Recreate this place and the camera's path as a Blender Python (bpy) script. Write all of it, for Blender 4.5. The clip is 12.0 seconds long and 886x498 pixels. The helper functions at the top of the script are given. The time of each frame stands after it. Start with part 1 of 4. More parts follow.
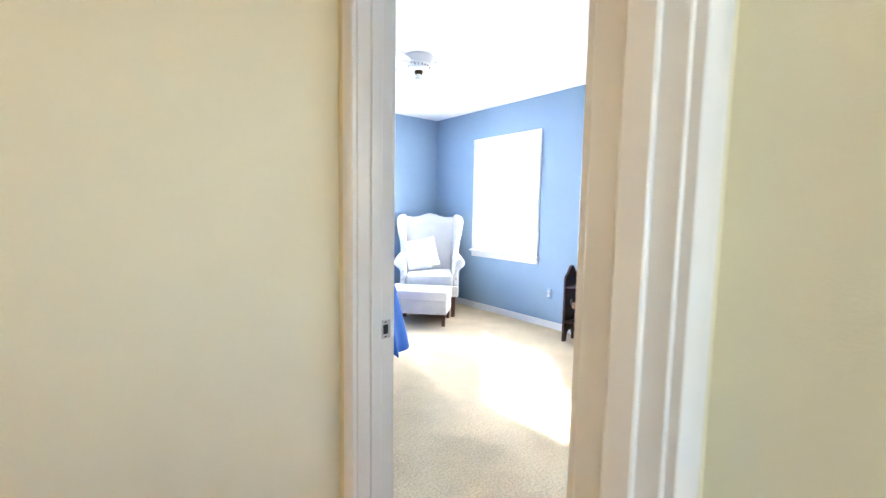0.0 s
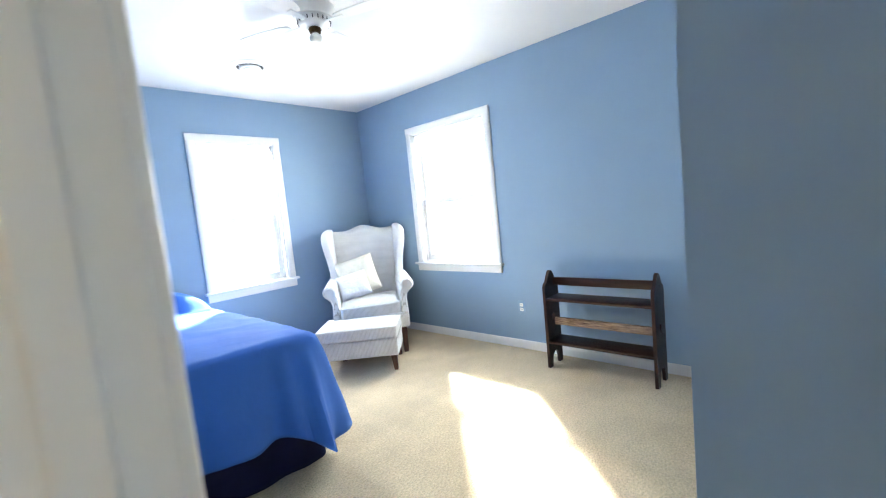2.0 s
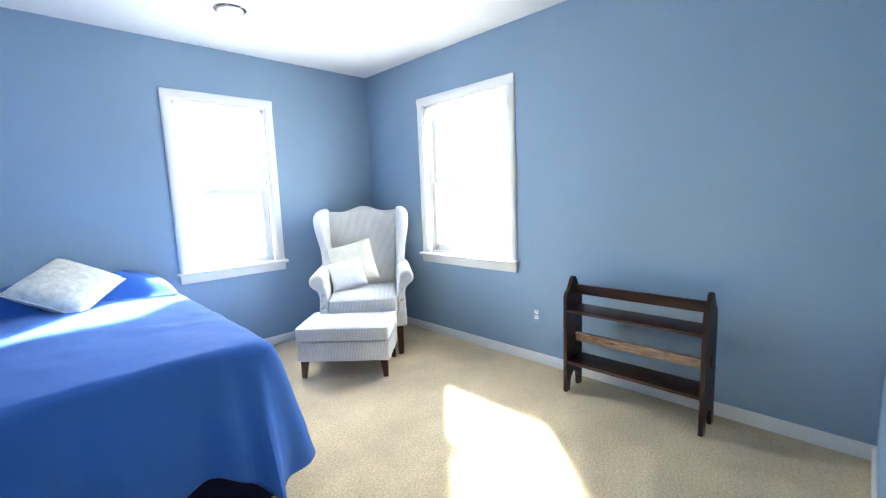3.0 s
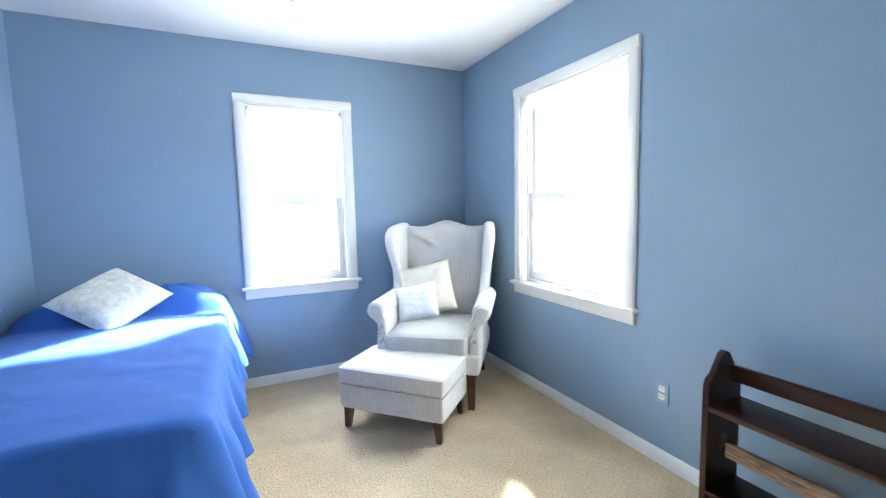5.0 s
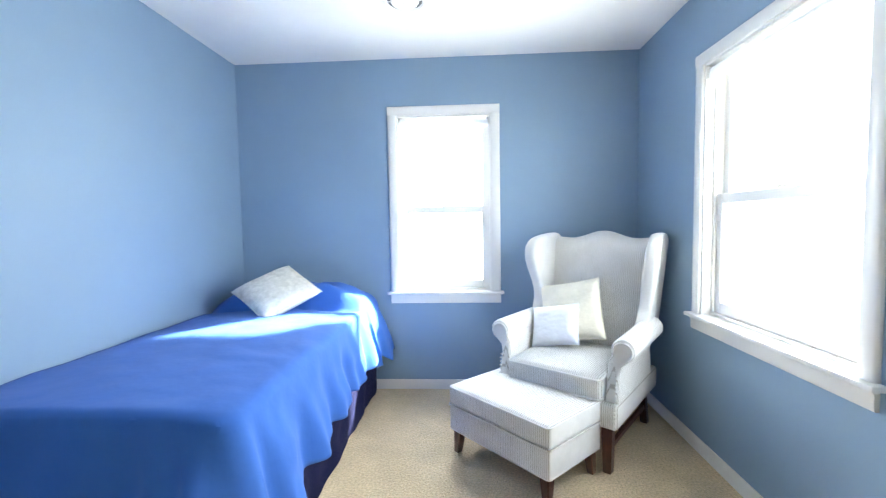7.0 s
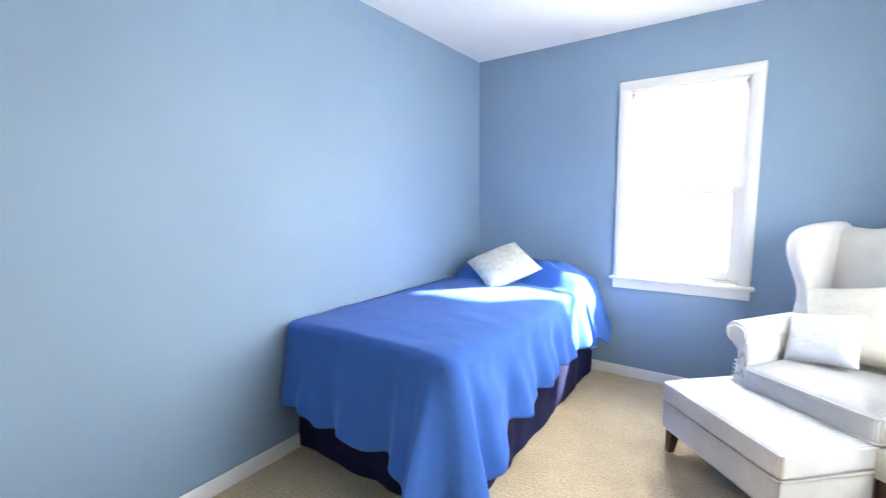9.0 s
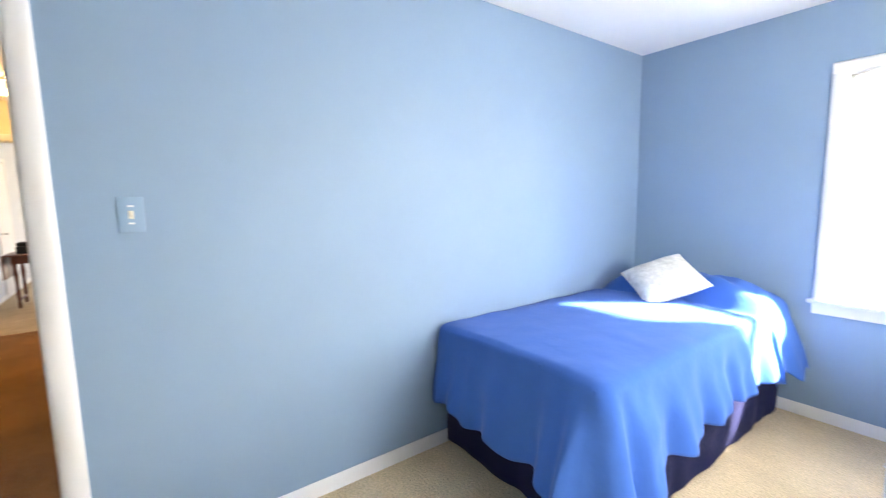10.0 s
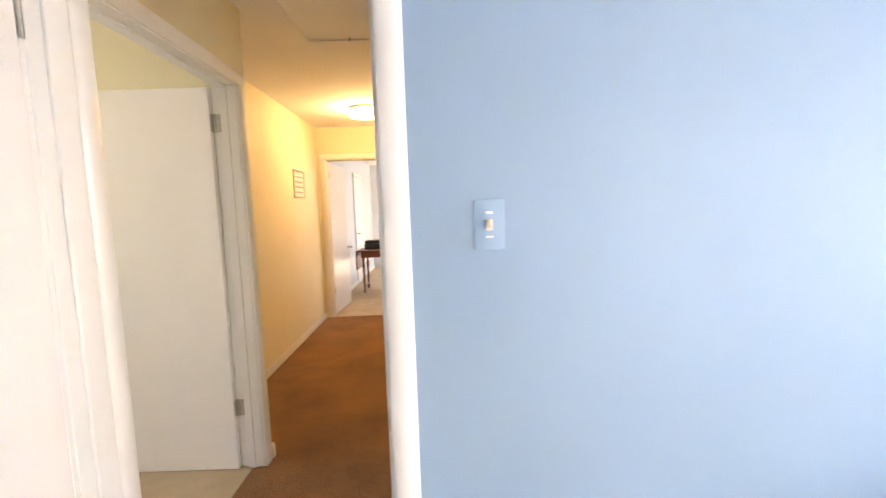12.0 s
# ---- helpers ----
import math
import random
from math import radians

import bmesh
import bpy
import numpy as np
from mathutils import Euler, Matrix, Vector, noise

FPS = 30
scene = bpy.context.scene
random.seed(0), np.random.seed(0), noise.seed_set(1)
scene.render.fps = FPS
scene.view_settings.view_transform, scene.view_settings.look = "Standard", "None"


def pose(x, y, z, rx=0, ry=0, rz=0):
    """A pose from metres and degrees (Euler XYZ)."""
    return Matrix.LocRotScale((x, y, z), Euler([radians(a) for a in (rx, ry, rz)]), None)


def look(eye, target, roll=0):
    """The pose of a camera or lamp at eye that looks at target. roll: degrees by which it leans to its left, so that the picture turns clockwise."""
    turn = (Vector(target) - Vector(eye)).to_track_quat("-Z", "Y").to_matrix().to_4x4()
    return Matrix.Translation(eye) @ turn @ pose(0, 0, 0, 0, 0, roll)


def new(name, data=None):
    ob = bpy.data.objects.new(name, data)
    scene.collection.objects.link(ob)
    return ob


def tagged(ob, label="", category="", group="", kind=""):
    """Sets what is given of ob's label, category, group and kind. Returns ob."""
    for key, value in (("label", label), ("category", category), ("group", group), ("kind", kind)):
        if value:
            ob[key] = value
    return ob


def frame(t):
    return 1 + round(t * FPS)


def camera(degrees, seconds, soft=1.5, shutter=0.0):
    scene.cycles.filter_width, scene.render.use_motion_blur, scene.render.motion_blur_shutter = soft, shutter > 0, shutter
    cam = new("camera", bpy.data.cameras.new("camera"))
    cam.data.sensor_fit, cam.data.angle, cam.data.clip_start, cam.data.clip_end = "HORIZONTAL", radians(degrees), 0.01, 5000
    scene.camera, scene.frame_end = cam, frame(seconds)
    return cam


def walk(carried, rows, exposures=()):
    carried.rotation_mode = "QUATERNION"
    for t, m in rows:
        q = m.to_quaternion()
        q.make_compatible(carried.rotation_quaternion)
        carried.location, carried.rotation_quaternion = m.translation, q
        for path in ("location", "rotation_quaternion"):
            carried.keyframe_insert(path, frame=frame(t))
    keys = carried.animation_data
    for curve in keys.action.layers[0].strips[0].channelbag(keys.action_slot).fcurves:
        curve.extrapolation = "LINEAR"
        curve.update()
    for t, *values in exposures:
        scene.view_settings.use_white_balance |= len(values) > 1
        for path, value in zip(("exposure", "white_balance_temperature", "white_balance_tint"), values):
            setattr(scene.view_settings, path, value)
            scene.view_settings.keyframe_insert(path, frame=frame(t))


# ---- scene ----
cam = camera(92.9, 12.0, soft=1.15, shutter=0.4)
PATH = [
    (0, (0.108, 0.134, 1.216), (1.36, 1.684, 1.035), 1.0),
    (0.5, (0.201, 0.37, 1.211), (1.616, 1.776, 1.069), -0.8),
    (1, (0.318, 0.585, 1.253), (1.812, 1.907, 1.118), -3.3),
    (1.5, (0.491, 0.76, 1.243), (1.985, 2.082, 1.103), -4.8),
    (2, (0.737, 0.879, 1.253), (2.192, 2.239, 1.069), -5.7),
    (2.5, (0.928, 1.021, 1.254), (2.364, 2.395, 1.03), -4.2),
    (2.7, (1.026, 1.084, 1.26), (2.448, 2.469, 1.013), -3.3),
    (4.5, (1.781, 1.472, 1.258), (2.84, 3.154, 1.027), -0.1),
    (5, (1.954, 1.518, 1.281), (2.811, 3.314, 1.085), -1.3),
    (5.5, (2.126, 1.577, 1.273), (2.764, 3.468, 1.142), -1.7),
    (6, (2.251, 1.644, 1.251), (2.658, 3.599, 1.15), -1.3),
    (6.5, (2.394, 1.711, 1.236), (2.545, 3.702, 1.129), -1.1),
    (8.5, (2.676, 1.638, 1.307), (1.787, 3.415, 1.072), -0.8),
    (9, (2.67, 1.598, 1.303), (1.535, 3.228, 1.069), -0.5),
    (9.5, (2.634, 1.551, 1.322), (1.268, 2.993, 1.088), -0.6),
    (10, (2.653, 1.555, 1.377), (1.047, 2.721, 1.137), -0.9),
    (10.5, (2.533, 1.519, 1.392), (0.764, 2.425, 1.162), -0.6),
    (11, (2.291, 1.475, 1.401), (0.407, 2.103, 1.165), -0.9),
    (11.5, (2.11, 1.44, 1.383), (0.15, 1.78, 1.179), -1.1),
    (12, (1.864, 1.407, 1.381), (-0.127, 1.445, 1.187), -1.9),
]
walk(cam, [(t, look(eye, target, roll)) for t, eye, target, roll in PATH], [(0, 4.42, 5950, 10), (1.0, 3.97, 6150, 8), (1.5, 3.82, 6150, 7), (2.0, 3.72, 6150, 6), (2.5, 3.65, 6150, 5), (6.5, 3.4, 6200, 5), (8.5, 3.45, 6450, 8), (9.2, 3.7, 6600, 10), (10.5, 4.0, 6950, 13), (11.2, 4.12, 7100, 16), (12.0, 4.18, 7200, 18)])

# ---- world, sun, lamps ----
SUN_EL, SUN_AZ = radians(36.5), radians(43.5)
world = bpy.data.worlds.new("sky")
scene.world = world
world.use_nodes = True
wn = world.node_tree
sky = wn.nodes.new("ShaderNodeTexSky")
sky.sky_type, sky.sun_disc, sky.sun_elevation, sky.sun_rotation = "NISHITA", False, SUN_EL, SUN_AZ
wn.nodes["Background"].inputs["Strength"].default_value = 0.09
wn.links.new(sky.outputs[0], wn.nodes["Background"].inputs["Color"])


def lamp(name, kind, m, energy, color, **kw):
    data = bpy.data.lights.new(name, kind)
    data.energy, data.color = energy, color
    for k, v in kw.items():
        if k == "angle":
            data.angle = v
        elif k == "size":
            data.shape, data.size, data.size_y = "RECTANGLE", v[0], v[1]
        elif k == "radius":
            data.shadow_soft_size = v
    ob = new(name, data)
    ob.matrix_world = m
    return ob


sun_from = Vector((math.sin(SUN_AZ) * math.cos(SUN_EL), math.cos(SUN_AZ) * math.cos(SUN_EL), math.sin(SUN_EL)))
lamp("sun", "SUN", look(tuple(sun_from * 20), (0, 0, 0)), 5.0, (1, 0.95, 0.87), angle=radians(3.0))
lamp("window_light_north", "AREA", look((2.36, 5.40, 1.55), (2.36, 4.0, 1.35)), 7.2, (0.93, 0.965, 1.0), size=(1.0, 1.6))
lamp("window_light_east", "AREA", look((4.36, 3.525, 1.55), (3.0, 3.525, 1.35)), 8.0, (0.94, 0.97, 1.0), size=(1.6, 1.7))
lamp("hall_bulb", "POINT", pose(-2.62, 0.72, 2.25), 2.0, (1, 0.64, 0.29), radius=0.06)
# added fill that brightens the far room; its source is out of view
lamp("far_room_fill_light", "AREA", look((-6.2, 2.9, 1.5), (-6.0, 0.4, 1.0)), 0.7, (0.95, 0.97, 1.0), size=(1.2, 1.3))
# neutral fill added behind the side doorway to lift the hall and door leaf
lamp("side_room_fill_light", "AREA", look((0.0, -2.15, 1.6), (0.0, 0.0, 1.2)), 0.62, (1.0, 0.97, 0.93), size=(0.9, 1.0))


# ---- materials ----
def mat(name, color, rough=0.6, vary=0.12, scale=6.0, bump=0.0, bump_scale=200.0, metal=0.0, spec=0.5, dark=None, stretch=(1, 1, 1), sheen=0.0, relief=0.004, speck=0.0):
    """Principled surface with broad and fine variation and a fine bump."""
    m = bpy.data.materials.new(name)
    m.use_nodes = True
    t = m.node_tree
    b = t.nodes["Principled BSDF"]
    b.inputs["Roughness"].default_value, b.inputs["Metallic"].default_value = rough, metal
    b.inputs["Specular IOR Level"].default_value = spec
    if sheen:
        b.inputs["Sheen Weight"].default_value = sheen
    tc = t.nodes.new("ShaderNodeTexCoord")
    mp = t.nodes.new("ShaderNodeMapping")
    mp.inputs["Scale"].default_value = stretch
    t.links.new(tc.outputs["Object"], mp.inputs["Vector"])
    n = t.nodes.new("ShaderNodeTexNoise")
    n.inputs["Scale"].default_value, n.inputs["Detail"].default_value, n.inputs["Roughness"].default_value = scale, 8, 0.62
    t.links.new(mp.outputs[0], n.inputs["Vector"])
    mix = t.nodes.new("ShaderNodeMix")
    mix.data_type = "RGBA"
    d = dark or tuple(c * (1 - vary * 2) for c in color)
    l = tuple(min(1, c * (1 + vary)) for c in color)
    mix.inputs[6].default_value, mix.inputs[7].default_value = (*d, 1), (*l, 1)
    ramp = t.nodes.new("ShaderNodeMapRange")
    ramp.inputs["From Min"].default_value, ramp.inputs["From Max"].default_value = 0.28, 0.72
    t.links.new(n.outputs["Fac"], ramp.inputs["Value"])
    t.links.new(ramp.outputs[0], mix.inputs[0])
    t.links.new(mix.outputs[2], b.inputs["Base Color"])
    if speck:
        # tufts: fine noise scales the colour darker and slightly lighter
        v = t.nodes.new("ShaderNodeTexNoise")
        v.inputs["Scale"].default_value, v.inputs["Detail"].default_value, v.inputs["Roughness"].default_value = bump_scale * 0.9, 4, 0.7
        t.links.new(mp.outputs[0], v.inputs["Vector"])
        rg = t.nodes.new("ShaderNodeMapRange")
        rg.inputs["From Min"].default_value, rg.inputs["From Max"].default_value = 0.32, 0.66
        rg.inputs["To Min"].default_value, rg.inputs["To Max"].default_value = 1 - speck, 1 + speck * 0.4
        t.links.new(v.outputs["Fac"], rg.inputs["Value"])
        sc = t.nodes.new("ShaderNodeVectorMath")
        sc.operation = "SCALE"
        t.links.new(mix.outputs[2], sc.inputs[0])
        t.links.new(rg.outputs[0], sc.inputs["Scale"])
        t.links.new(sc.outputs[0], b.inputs["Base Color"])
    if bump:
        f = t.nodes.new("ShaderNodeTexNoise")
        f.inputs["Scale"].default_value, f.inputs["Detail"].default_value = bump_scale, 3
        t.links.new(mp.outputs[0], f.inputs["Vector"])
        bp = t.nodes.new("ShaderNodeBump")
        bp.inputs["Strength"].default_value, bp.inputs["Distance"].default_value = bump, relief
        t.links.new(f.outputs["Fac"], bp.inputs["Height"])
        t.links.new(bp.outputs[0], b.inputs["Normal"])
    return m


def striped(name, color, line, period, axis="X"):
    """Upholstery with a fine woven stripe and a nap."""
    m = mat(name, color, 0.9, 0.05, 9, 0.25, 700, spec=0.2, sheen=0.15)
    t = m.node_tree
    b = t.nodes["Principled BSDF"]
    w = t.nodes.new("ShaderNodeTexWave")
    w.bands_direction = axis
    w.inputs["Scale"].default_value = 2 * math.pi / period / 20
    w.inputs["Distortion"].default_value, w.inputs["Detail"].default_value = 0.15, 1
    t.links.new(t.nodes["Texture Coordinate"].outputs["Object"], w.inputs["Vector"])
    mix = t.nodes.new("ShaderNodeMix")
    mix.data_type, mix.blend_type = "RGBA", "MULTIPLY"
    old = b.inputs["Base Color"].links[0].from_socket
    rng = t.nodes.new("ShaderNodeMapRange")
    rng.inputs["From Min"].default_value, rng.inputs["From Max"].default_value = 0.72, 0.95
    t.links.new(w.outputs["Fac"], rng.inputs["Value"])
    t.links.new(rng.outputs[0], mix.inputs[0])
    t.links.new(old, mix.inputs[6])
    mix.inputs[7].default_value = (*line, 1)
    t.links.new(mix.outputs[2], b.inputs["Base Color"])
    return m


def glowing(name, color, strength):
    m = bpy.data.materials.new(name)
    m.use_nodes = True
    b = m.node_tree.nodes["Principled BSDF"]
    b.inputs["Base Color"].default_value = (0.9, 0.88, 0.82, 1)
    b.inputs["Emission Color"].default_value, b.inputs["Emission Strength"].default_value = (*color, 1), strength
    return m


def glass(name, rough=0.0):
    m = bpy.data.materials.new(name)
    m.use_nodes = True
    b = m.node_tree.nodes["Principled BSDF"]
    b.inputs["Transmission Weight"].default_value, b.inputs["Roughness"].default_value, b.inputs["IOR"].default_value = 1.0, rough, 1.02
    return m


BLUE = mat("blue_wall_paint", (0.238, 0.34, 0.465), 0.55, 0.02, 1.6, 0.12, 240, spec=0.35)
YELLOW = mat("yellow_wall_paint", (0.76, 0.70, 0.52), 0.5, 0.025, 1.6, 0.12, 240, spec=0.35)
GREY = mat("pale_grey_wall_paint", (0.62, 0.64, 0.68), 0.6, 0.02, 1.6, 0.1, 240)
CEIL = mat("ceiling_paint", (0.83, 0.83, 0.82), 0.85, 0.015, 2.0, 0.3, 160)
WHITE = mat("white_gloss_trim_paint", (0.77, 0.76, 0.74), 0.28, 0.02, 5.0, 0.06, 60, stretch=(1, 1, 0.2))
DOORW = mat("white_door_paint", (0.80, 0.77, 0.75), 0.35, 0.02, 3.0, 0.05, 60)
CARPET = mat("beige_carpet", (0.69, 0.55, 0.355), 0.97, 0.10, 3.0, 1.0, 100, spec=0.1, sheen=0.15, relief=0.010, speck=0.32)
HALLCARPET = mat("brown_carpet", (0.33, 0.155, 0.056), 0.97, 0.24, 2.2, 1.0, 95, spec=0.1, sheen=0.2, relief=0.012, speck=0.35)
TANFLOOR = mat("tan_floor", (0.55, 0.43, 0.29), 0.9, 0.08, 5.0, 0.6, 170, spec=0.2)
SPREAD = mat("blue_bedspread_cotton", (0.05, 0.145, 0.48), 0.88, 0.035, 4.0, 0.4, 8, spec=0.1, sheen=0.08, relief=0.012)
SKIRT = mat("navy_bed_skirt_cotton", (0.012, 0.014, 0.055), 0.9, 0.1, 8.0, 0.3, 900, spec=0.15)
FABRIC = striped("ivory_pinstripe_upholstery", (0.70, 0.69, 0.67), (0.635, 0.615, 0.58), 0.0105)
FABRICY = striped("ivory_pinstripe_side_upholstery", (0.70, 0.69, 0.67), (0.635, 0.615, 0.58), 0.0105, "Y")
PLAINF = mat("ivory_upholstery_plain", (0.70, 0.69, 0.67), 0.9, 0.03, 12, 0.3, 700, spec=0.2, sheen=0.15)
BRAID = mat("grey_braid_and_nailheads", (0.45, 0.43, 0.40), 0.6, 0.2, 90, 0.5, 300)
CREAM = mat("cream_quilted_cushion", (0.79, 0.74, 0.62), 0.85, 0.05, 14, 0.9, 38, spec=0.2, sheen=0.2)
PALEBLUE = mat("pale_lavender_cushion", (0.76, 0.78, 0.84), 0.85, 0.03, 14, 0.6, 55, spec=0.2, sheen=0.2)
PATTERN = mat("ivory_damask_pillow", (0.80, 0.77, 0.70), 0.75, 0.14, 26, 0.6, 60, spec=0.3, dark=(0.60, 0.57, 0.50))
DARKWOOD = mat("dark_stained_wood", (0.032, 0.0095, 0.005), 0.36, 0.35, 14, 0.25, 90, stretch=(3, 0.5, 3), spec=0.3)
LEGWOOD = mat("mahogany_leg_wood", (0.085, 0.026, 0.014), 0.35, 0.3, 16, 0.2, 90, stretch=(4, 4, 0.6))
WORNWOOD = mat("worn_oak_rail", (0.34, 0.24, 0.16), 0.6, 0.45, 22, 0.6, 120, stretch=(5, 0.6, 5), dark=(0.07, 0.03, 0.018))
REDWOOD = mat("cherry_table_wood", (0.16, 0.042, 0.02), 0.35, 0.3, 14, 0.2, 90)
CHROME = mat("brushed_nickel", (0.55, 0.53, 0.50), 0.3, 0.1, 60, metal=1.0)
BRASS = mat("dark_brass", (0.10, 0.055, 0.022), 0.4, 0.2, 60, metal=0.9)
BLACK = mat("black_plastic", (0.012, 0.014, 0.017), 0.4, 0.2, 40)
PLATE = mat("blue_painted_plate", (0.25, 0.37, 0.51), 0.4, 0.02, 20)
ALMOND = mat("almond_plastic", (0.72, 0.66, 0.52), 0.4, 0.03, 30)
PLASTIC = mat("white_plastic", (0.80, 0.79, 0.76), 0.4, 0.02, 30)
SHADEW = mat("white_roller_shade_cloth", (0.80, 0.81, 0.82), 0.8, 0.03, 20, 0.2, 400)
st = SHADEW.node_tree                          # thin cloth lets daylight through
thin, both = st.nodes.new("ShaderNodeBsdfTranslucent"), st.nodes.new("ShaderNodeMixShader")
thin.inputs["Color"].default_value = (0.85, 0.86, 0.87, 1)
both.inputs[0].default_value = 0.45
st.links.new(st.nodes["Principled BSDF"].outputs[0], both.inputs[1])
st.links.new(thin.outputs[0], both.inputs[2])
st.links.new(both.outputs[0], st.nodes["Material Output"].inputs["Surface"])
PAPER = mat("print_paper", (0.72, 0.70, 0.66), 0.7, 0.04, 30)
PRINT = mat("muted_print_ink", (0.28, 0.22, 0.24), 0.7, 0.2, 50)
GLASS = glass("window_glass")
GLOW = glowing("lit_frosted_glass", (1.0, 0.74, 0.42), 0.16)
GLOBE = mat("frosted_bulb_glass", (0.86, 0.84, 0.78), 0.3, 0.02, 30)
GROUND = mat("pale_outdoor_ground", (0.42, 0.42, 0.38), 0.95, 0.15, 0.4, 0.4, 3)


# ---- mesh helpers ----
def box(bm, lo, hi, bevel=0.0, seg=2):
    """An axis-aligned block, its edges eased by bevel."""
    lo, hi = Vector(lo), Vector(hi)
    res = bmesh.ops.create_cube(bm, size=1.0, matrix=Matrix.Translation((lo + hi) / 2) @ Matrix.Diagonal((*(hi - lo), 1)))
    if bevel:
        edges = {e for v in res["verts"] for e in v.link_edges}
        bmesh.ops.bevel(bm, geom=list(edges), offset=bevel, segments=seg, affect="EDGES", profile=0.5)
    return bm


def block(lo, hi, bevel=0.0, seg=2):
    return box(bmesh.new(), lo, hi, bevel, seg)


def prism(points, depth, bevel=0.0, seg=2, axes="xz"):
    """An outline in a plane, drawn out by depth both ways across it (depth/2 each)."""
    bm = bmesh.new()
    def at(p, d):
        return {"xz": (p[0], d, p[1]), "yz": (d, p[0], p[1]), "xy": (p[0], p[1], d)}[axes]
    a = [bm.verts.new(at(p, -depth / 2)) for p in points]
    b = [bm.verts.new(at(p, depth / 2)) for p in points]
    bm.faces.new(a)
    bm.faces.new(b[::-1])
    for i in range(len(points)):
        j = (i + 1) % len(points)
        bm.faces.new((a[i], b[i], b[j], a[j]))
    bmesh.ops.recalc_face_normals(bm, faces=bm.faces)
    if bevel:
        rim = [e for e in bm.edges if (e.verts[0] in a and e.verts[1] in a) or (e.verts[0] in b and e.verts[1] in b)]
        bmesh.ops.bevel(bm, geom=rim, offset=bevel, segments=seg, affect="EDGES", profile=0.5)
    return bm


def lathe(profile, seg=32, centre=(0, 0, 0)):
    """Turned shape from (radius, height) pairs."""
    bm = bmesh.new()
    rings = []
    for r, z in profile:
        rings.append([bm.verts.new((centre[0] + r * math.cos(2 * math.pi * k / seg), centre[1] + r * math.sin(2 * math.pi * k / seg), centre[2] + z)) for k in range(seg)])
    for p, q in zip(rings, rings[1:]):
        for k in range(seg):
            bm.faces.new((p[k], p[(k + 1) % seg], q[(k + 1) % seg], q[k]))
    bm.faces.new(rings[0][::-1])
    bm.faces.new(rings[-1])
    bmesh.ops.remove_doubles(bm, verts=bm.verts, dist=1e-5)
    bmesh.ops.recalc_face_normals(bm, faces=bm.faces)
    return bm


def tube(points, r, seg=8, closed=False):
    """A round bar along a line of points."""
    bm = bmesh.new()
    pts = [Vector(p) for p in points]
    rings = []
    n = len(pts)
    for i, p in enumerate(pts):
        if closed:
            d = pts[(i + 1) % n] - pts[i - 1]
        else:
            d = pts[min(i + 1, n - 1)] - pts[max(i - 1, 0)]
        q = d.to_track_quat("Z", "Y")
        rings.append([bm.verts.new(p + q @ Vector((r * math.cos(2 * math.pi * k / seg), r * math.sin(2 * math.pi * k / seg), 0))) for k in range(seg)])
    pairs = list(zip(rings, rings[1:])) + ([(rings[-1], rings[0])] if closed else [])
    for p, q in pairs:
        for k in range(seg):
            bm.faces.new((p[k], p[(k + 1) % seg], q[(k + 1) % seg], q[k]))
    if not closed:
        bm.faces.new(rings[0][::-1])
        bm.faces.new(rings[-1])
    bmesh.ops.recalc_face_normals(bm, faces=bm.faces)
    return bm


def taper(top, bottom, z0, z1, cx, cy, bevel=0.004, lean=(0, 0)):
    """A square leg that narrows to its foot."""
    bm = block((cx - top, cy - top, z0), (cx + top, cy + top, z1), bevel, 1)
    for v in bm.verts:
        k = (v.co.z - z0) / (z1 - z0)
        f = bottom / top + (1 - bottom / top) * k
        v.co.x = cx + (v.co.x - cx) * f + lean[0] * (1 - k)
        v.co.y = cy + (v.co.y - cy) * f + lean[1] * (1 - k)
    return bm


def move(bm, m):
    bmesh.ops.transform(bm, matrix=m, verts=bm.verts)
    return bm


def mesh(name, bm, material, smooth=True):
    me = bpy.data.meshes.new(name)
    bmesh.ops.recalc_face_normals(bm, faces=bm.faces)
    bm.to_mesh(me)
    bm.free()
    me.materials.append(material)
    if smooth:
        me.polygons.foreach_set("use_smooth", [True] * len(me.polygons))
        me.set_sharp_from_angle(angle=radians(38))
    return new(name, me)


def part(name, bm, material, parent, label=""):
    ob = mesh(name, bm, material)
    ob.parent = parent
    return tagged(ob, label) if label else ob


def thing(name, label, category, m=None, group=""):
    ob = new(name)
    ob.empty_display_size = 0.1
    if m is not None:
        ob.matrix_world = m
    return tagged(ob, label, category, group)


def structure(name, bm, material, label, category):
    return tagged(mesh(name, bm, material), label, category, kind="structure")


def blocks(*spans):
    bm = bmesh.new()
    for lo, hi in spans:
        box(bm, lo, hi)
    return bm


# ---- structure: bedroom ----
CZ = 2.44
DZ = 2.03                                     # height of the doors
NX0, NX1, EY0, EY1, WZ0, WZ1 = 2.015, 2.705, 3.07, 3.985, 0.735, 2.035   # window openings
DY0, DY1 = 0.475, 1.276                       # bedroom doorway between its jambs
HX0, HX1 = -0.345, 0.575                      # side room doorway
SY0, SY1 = 0.322, 0.432                       # its wall
HS = -0.05                                    # south face of the far hall
CX, CY = 1.62, 1.083                          # outer corner of the closet
KZ = 0.85                                     # height of the knobs

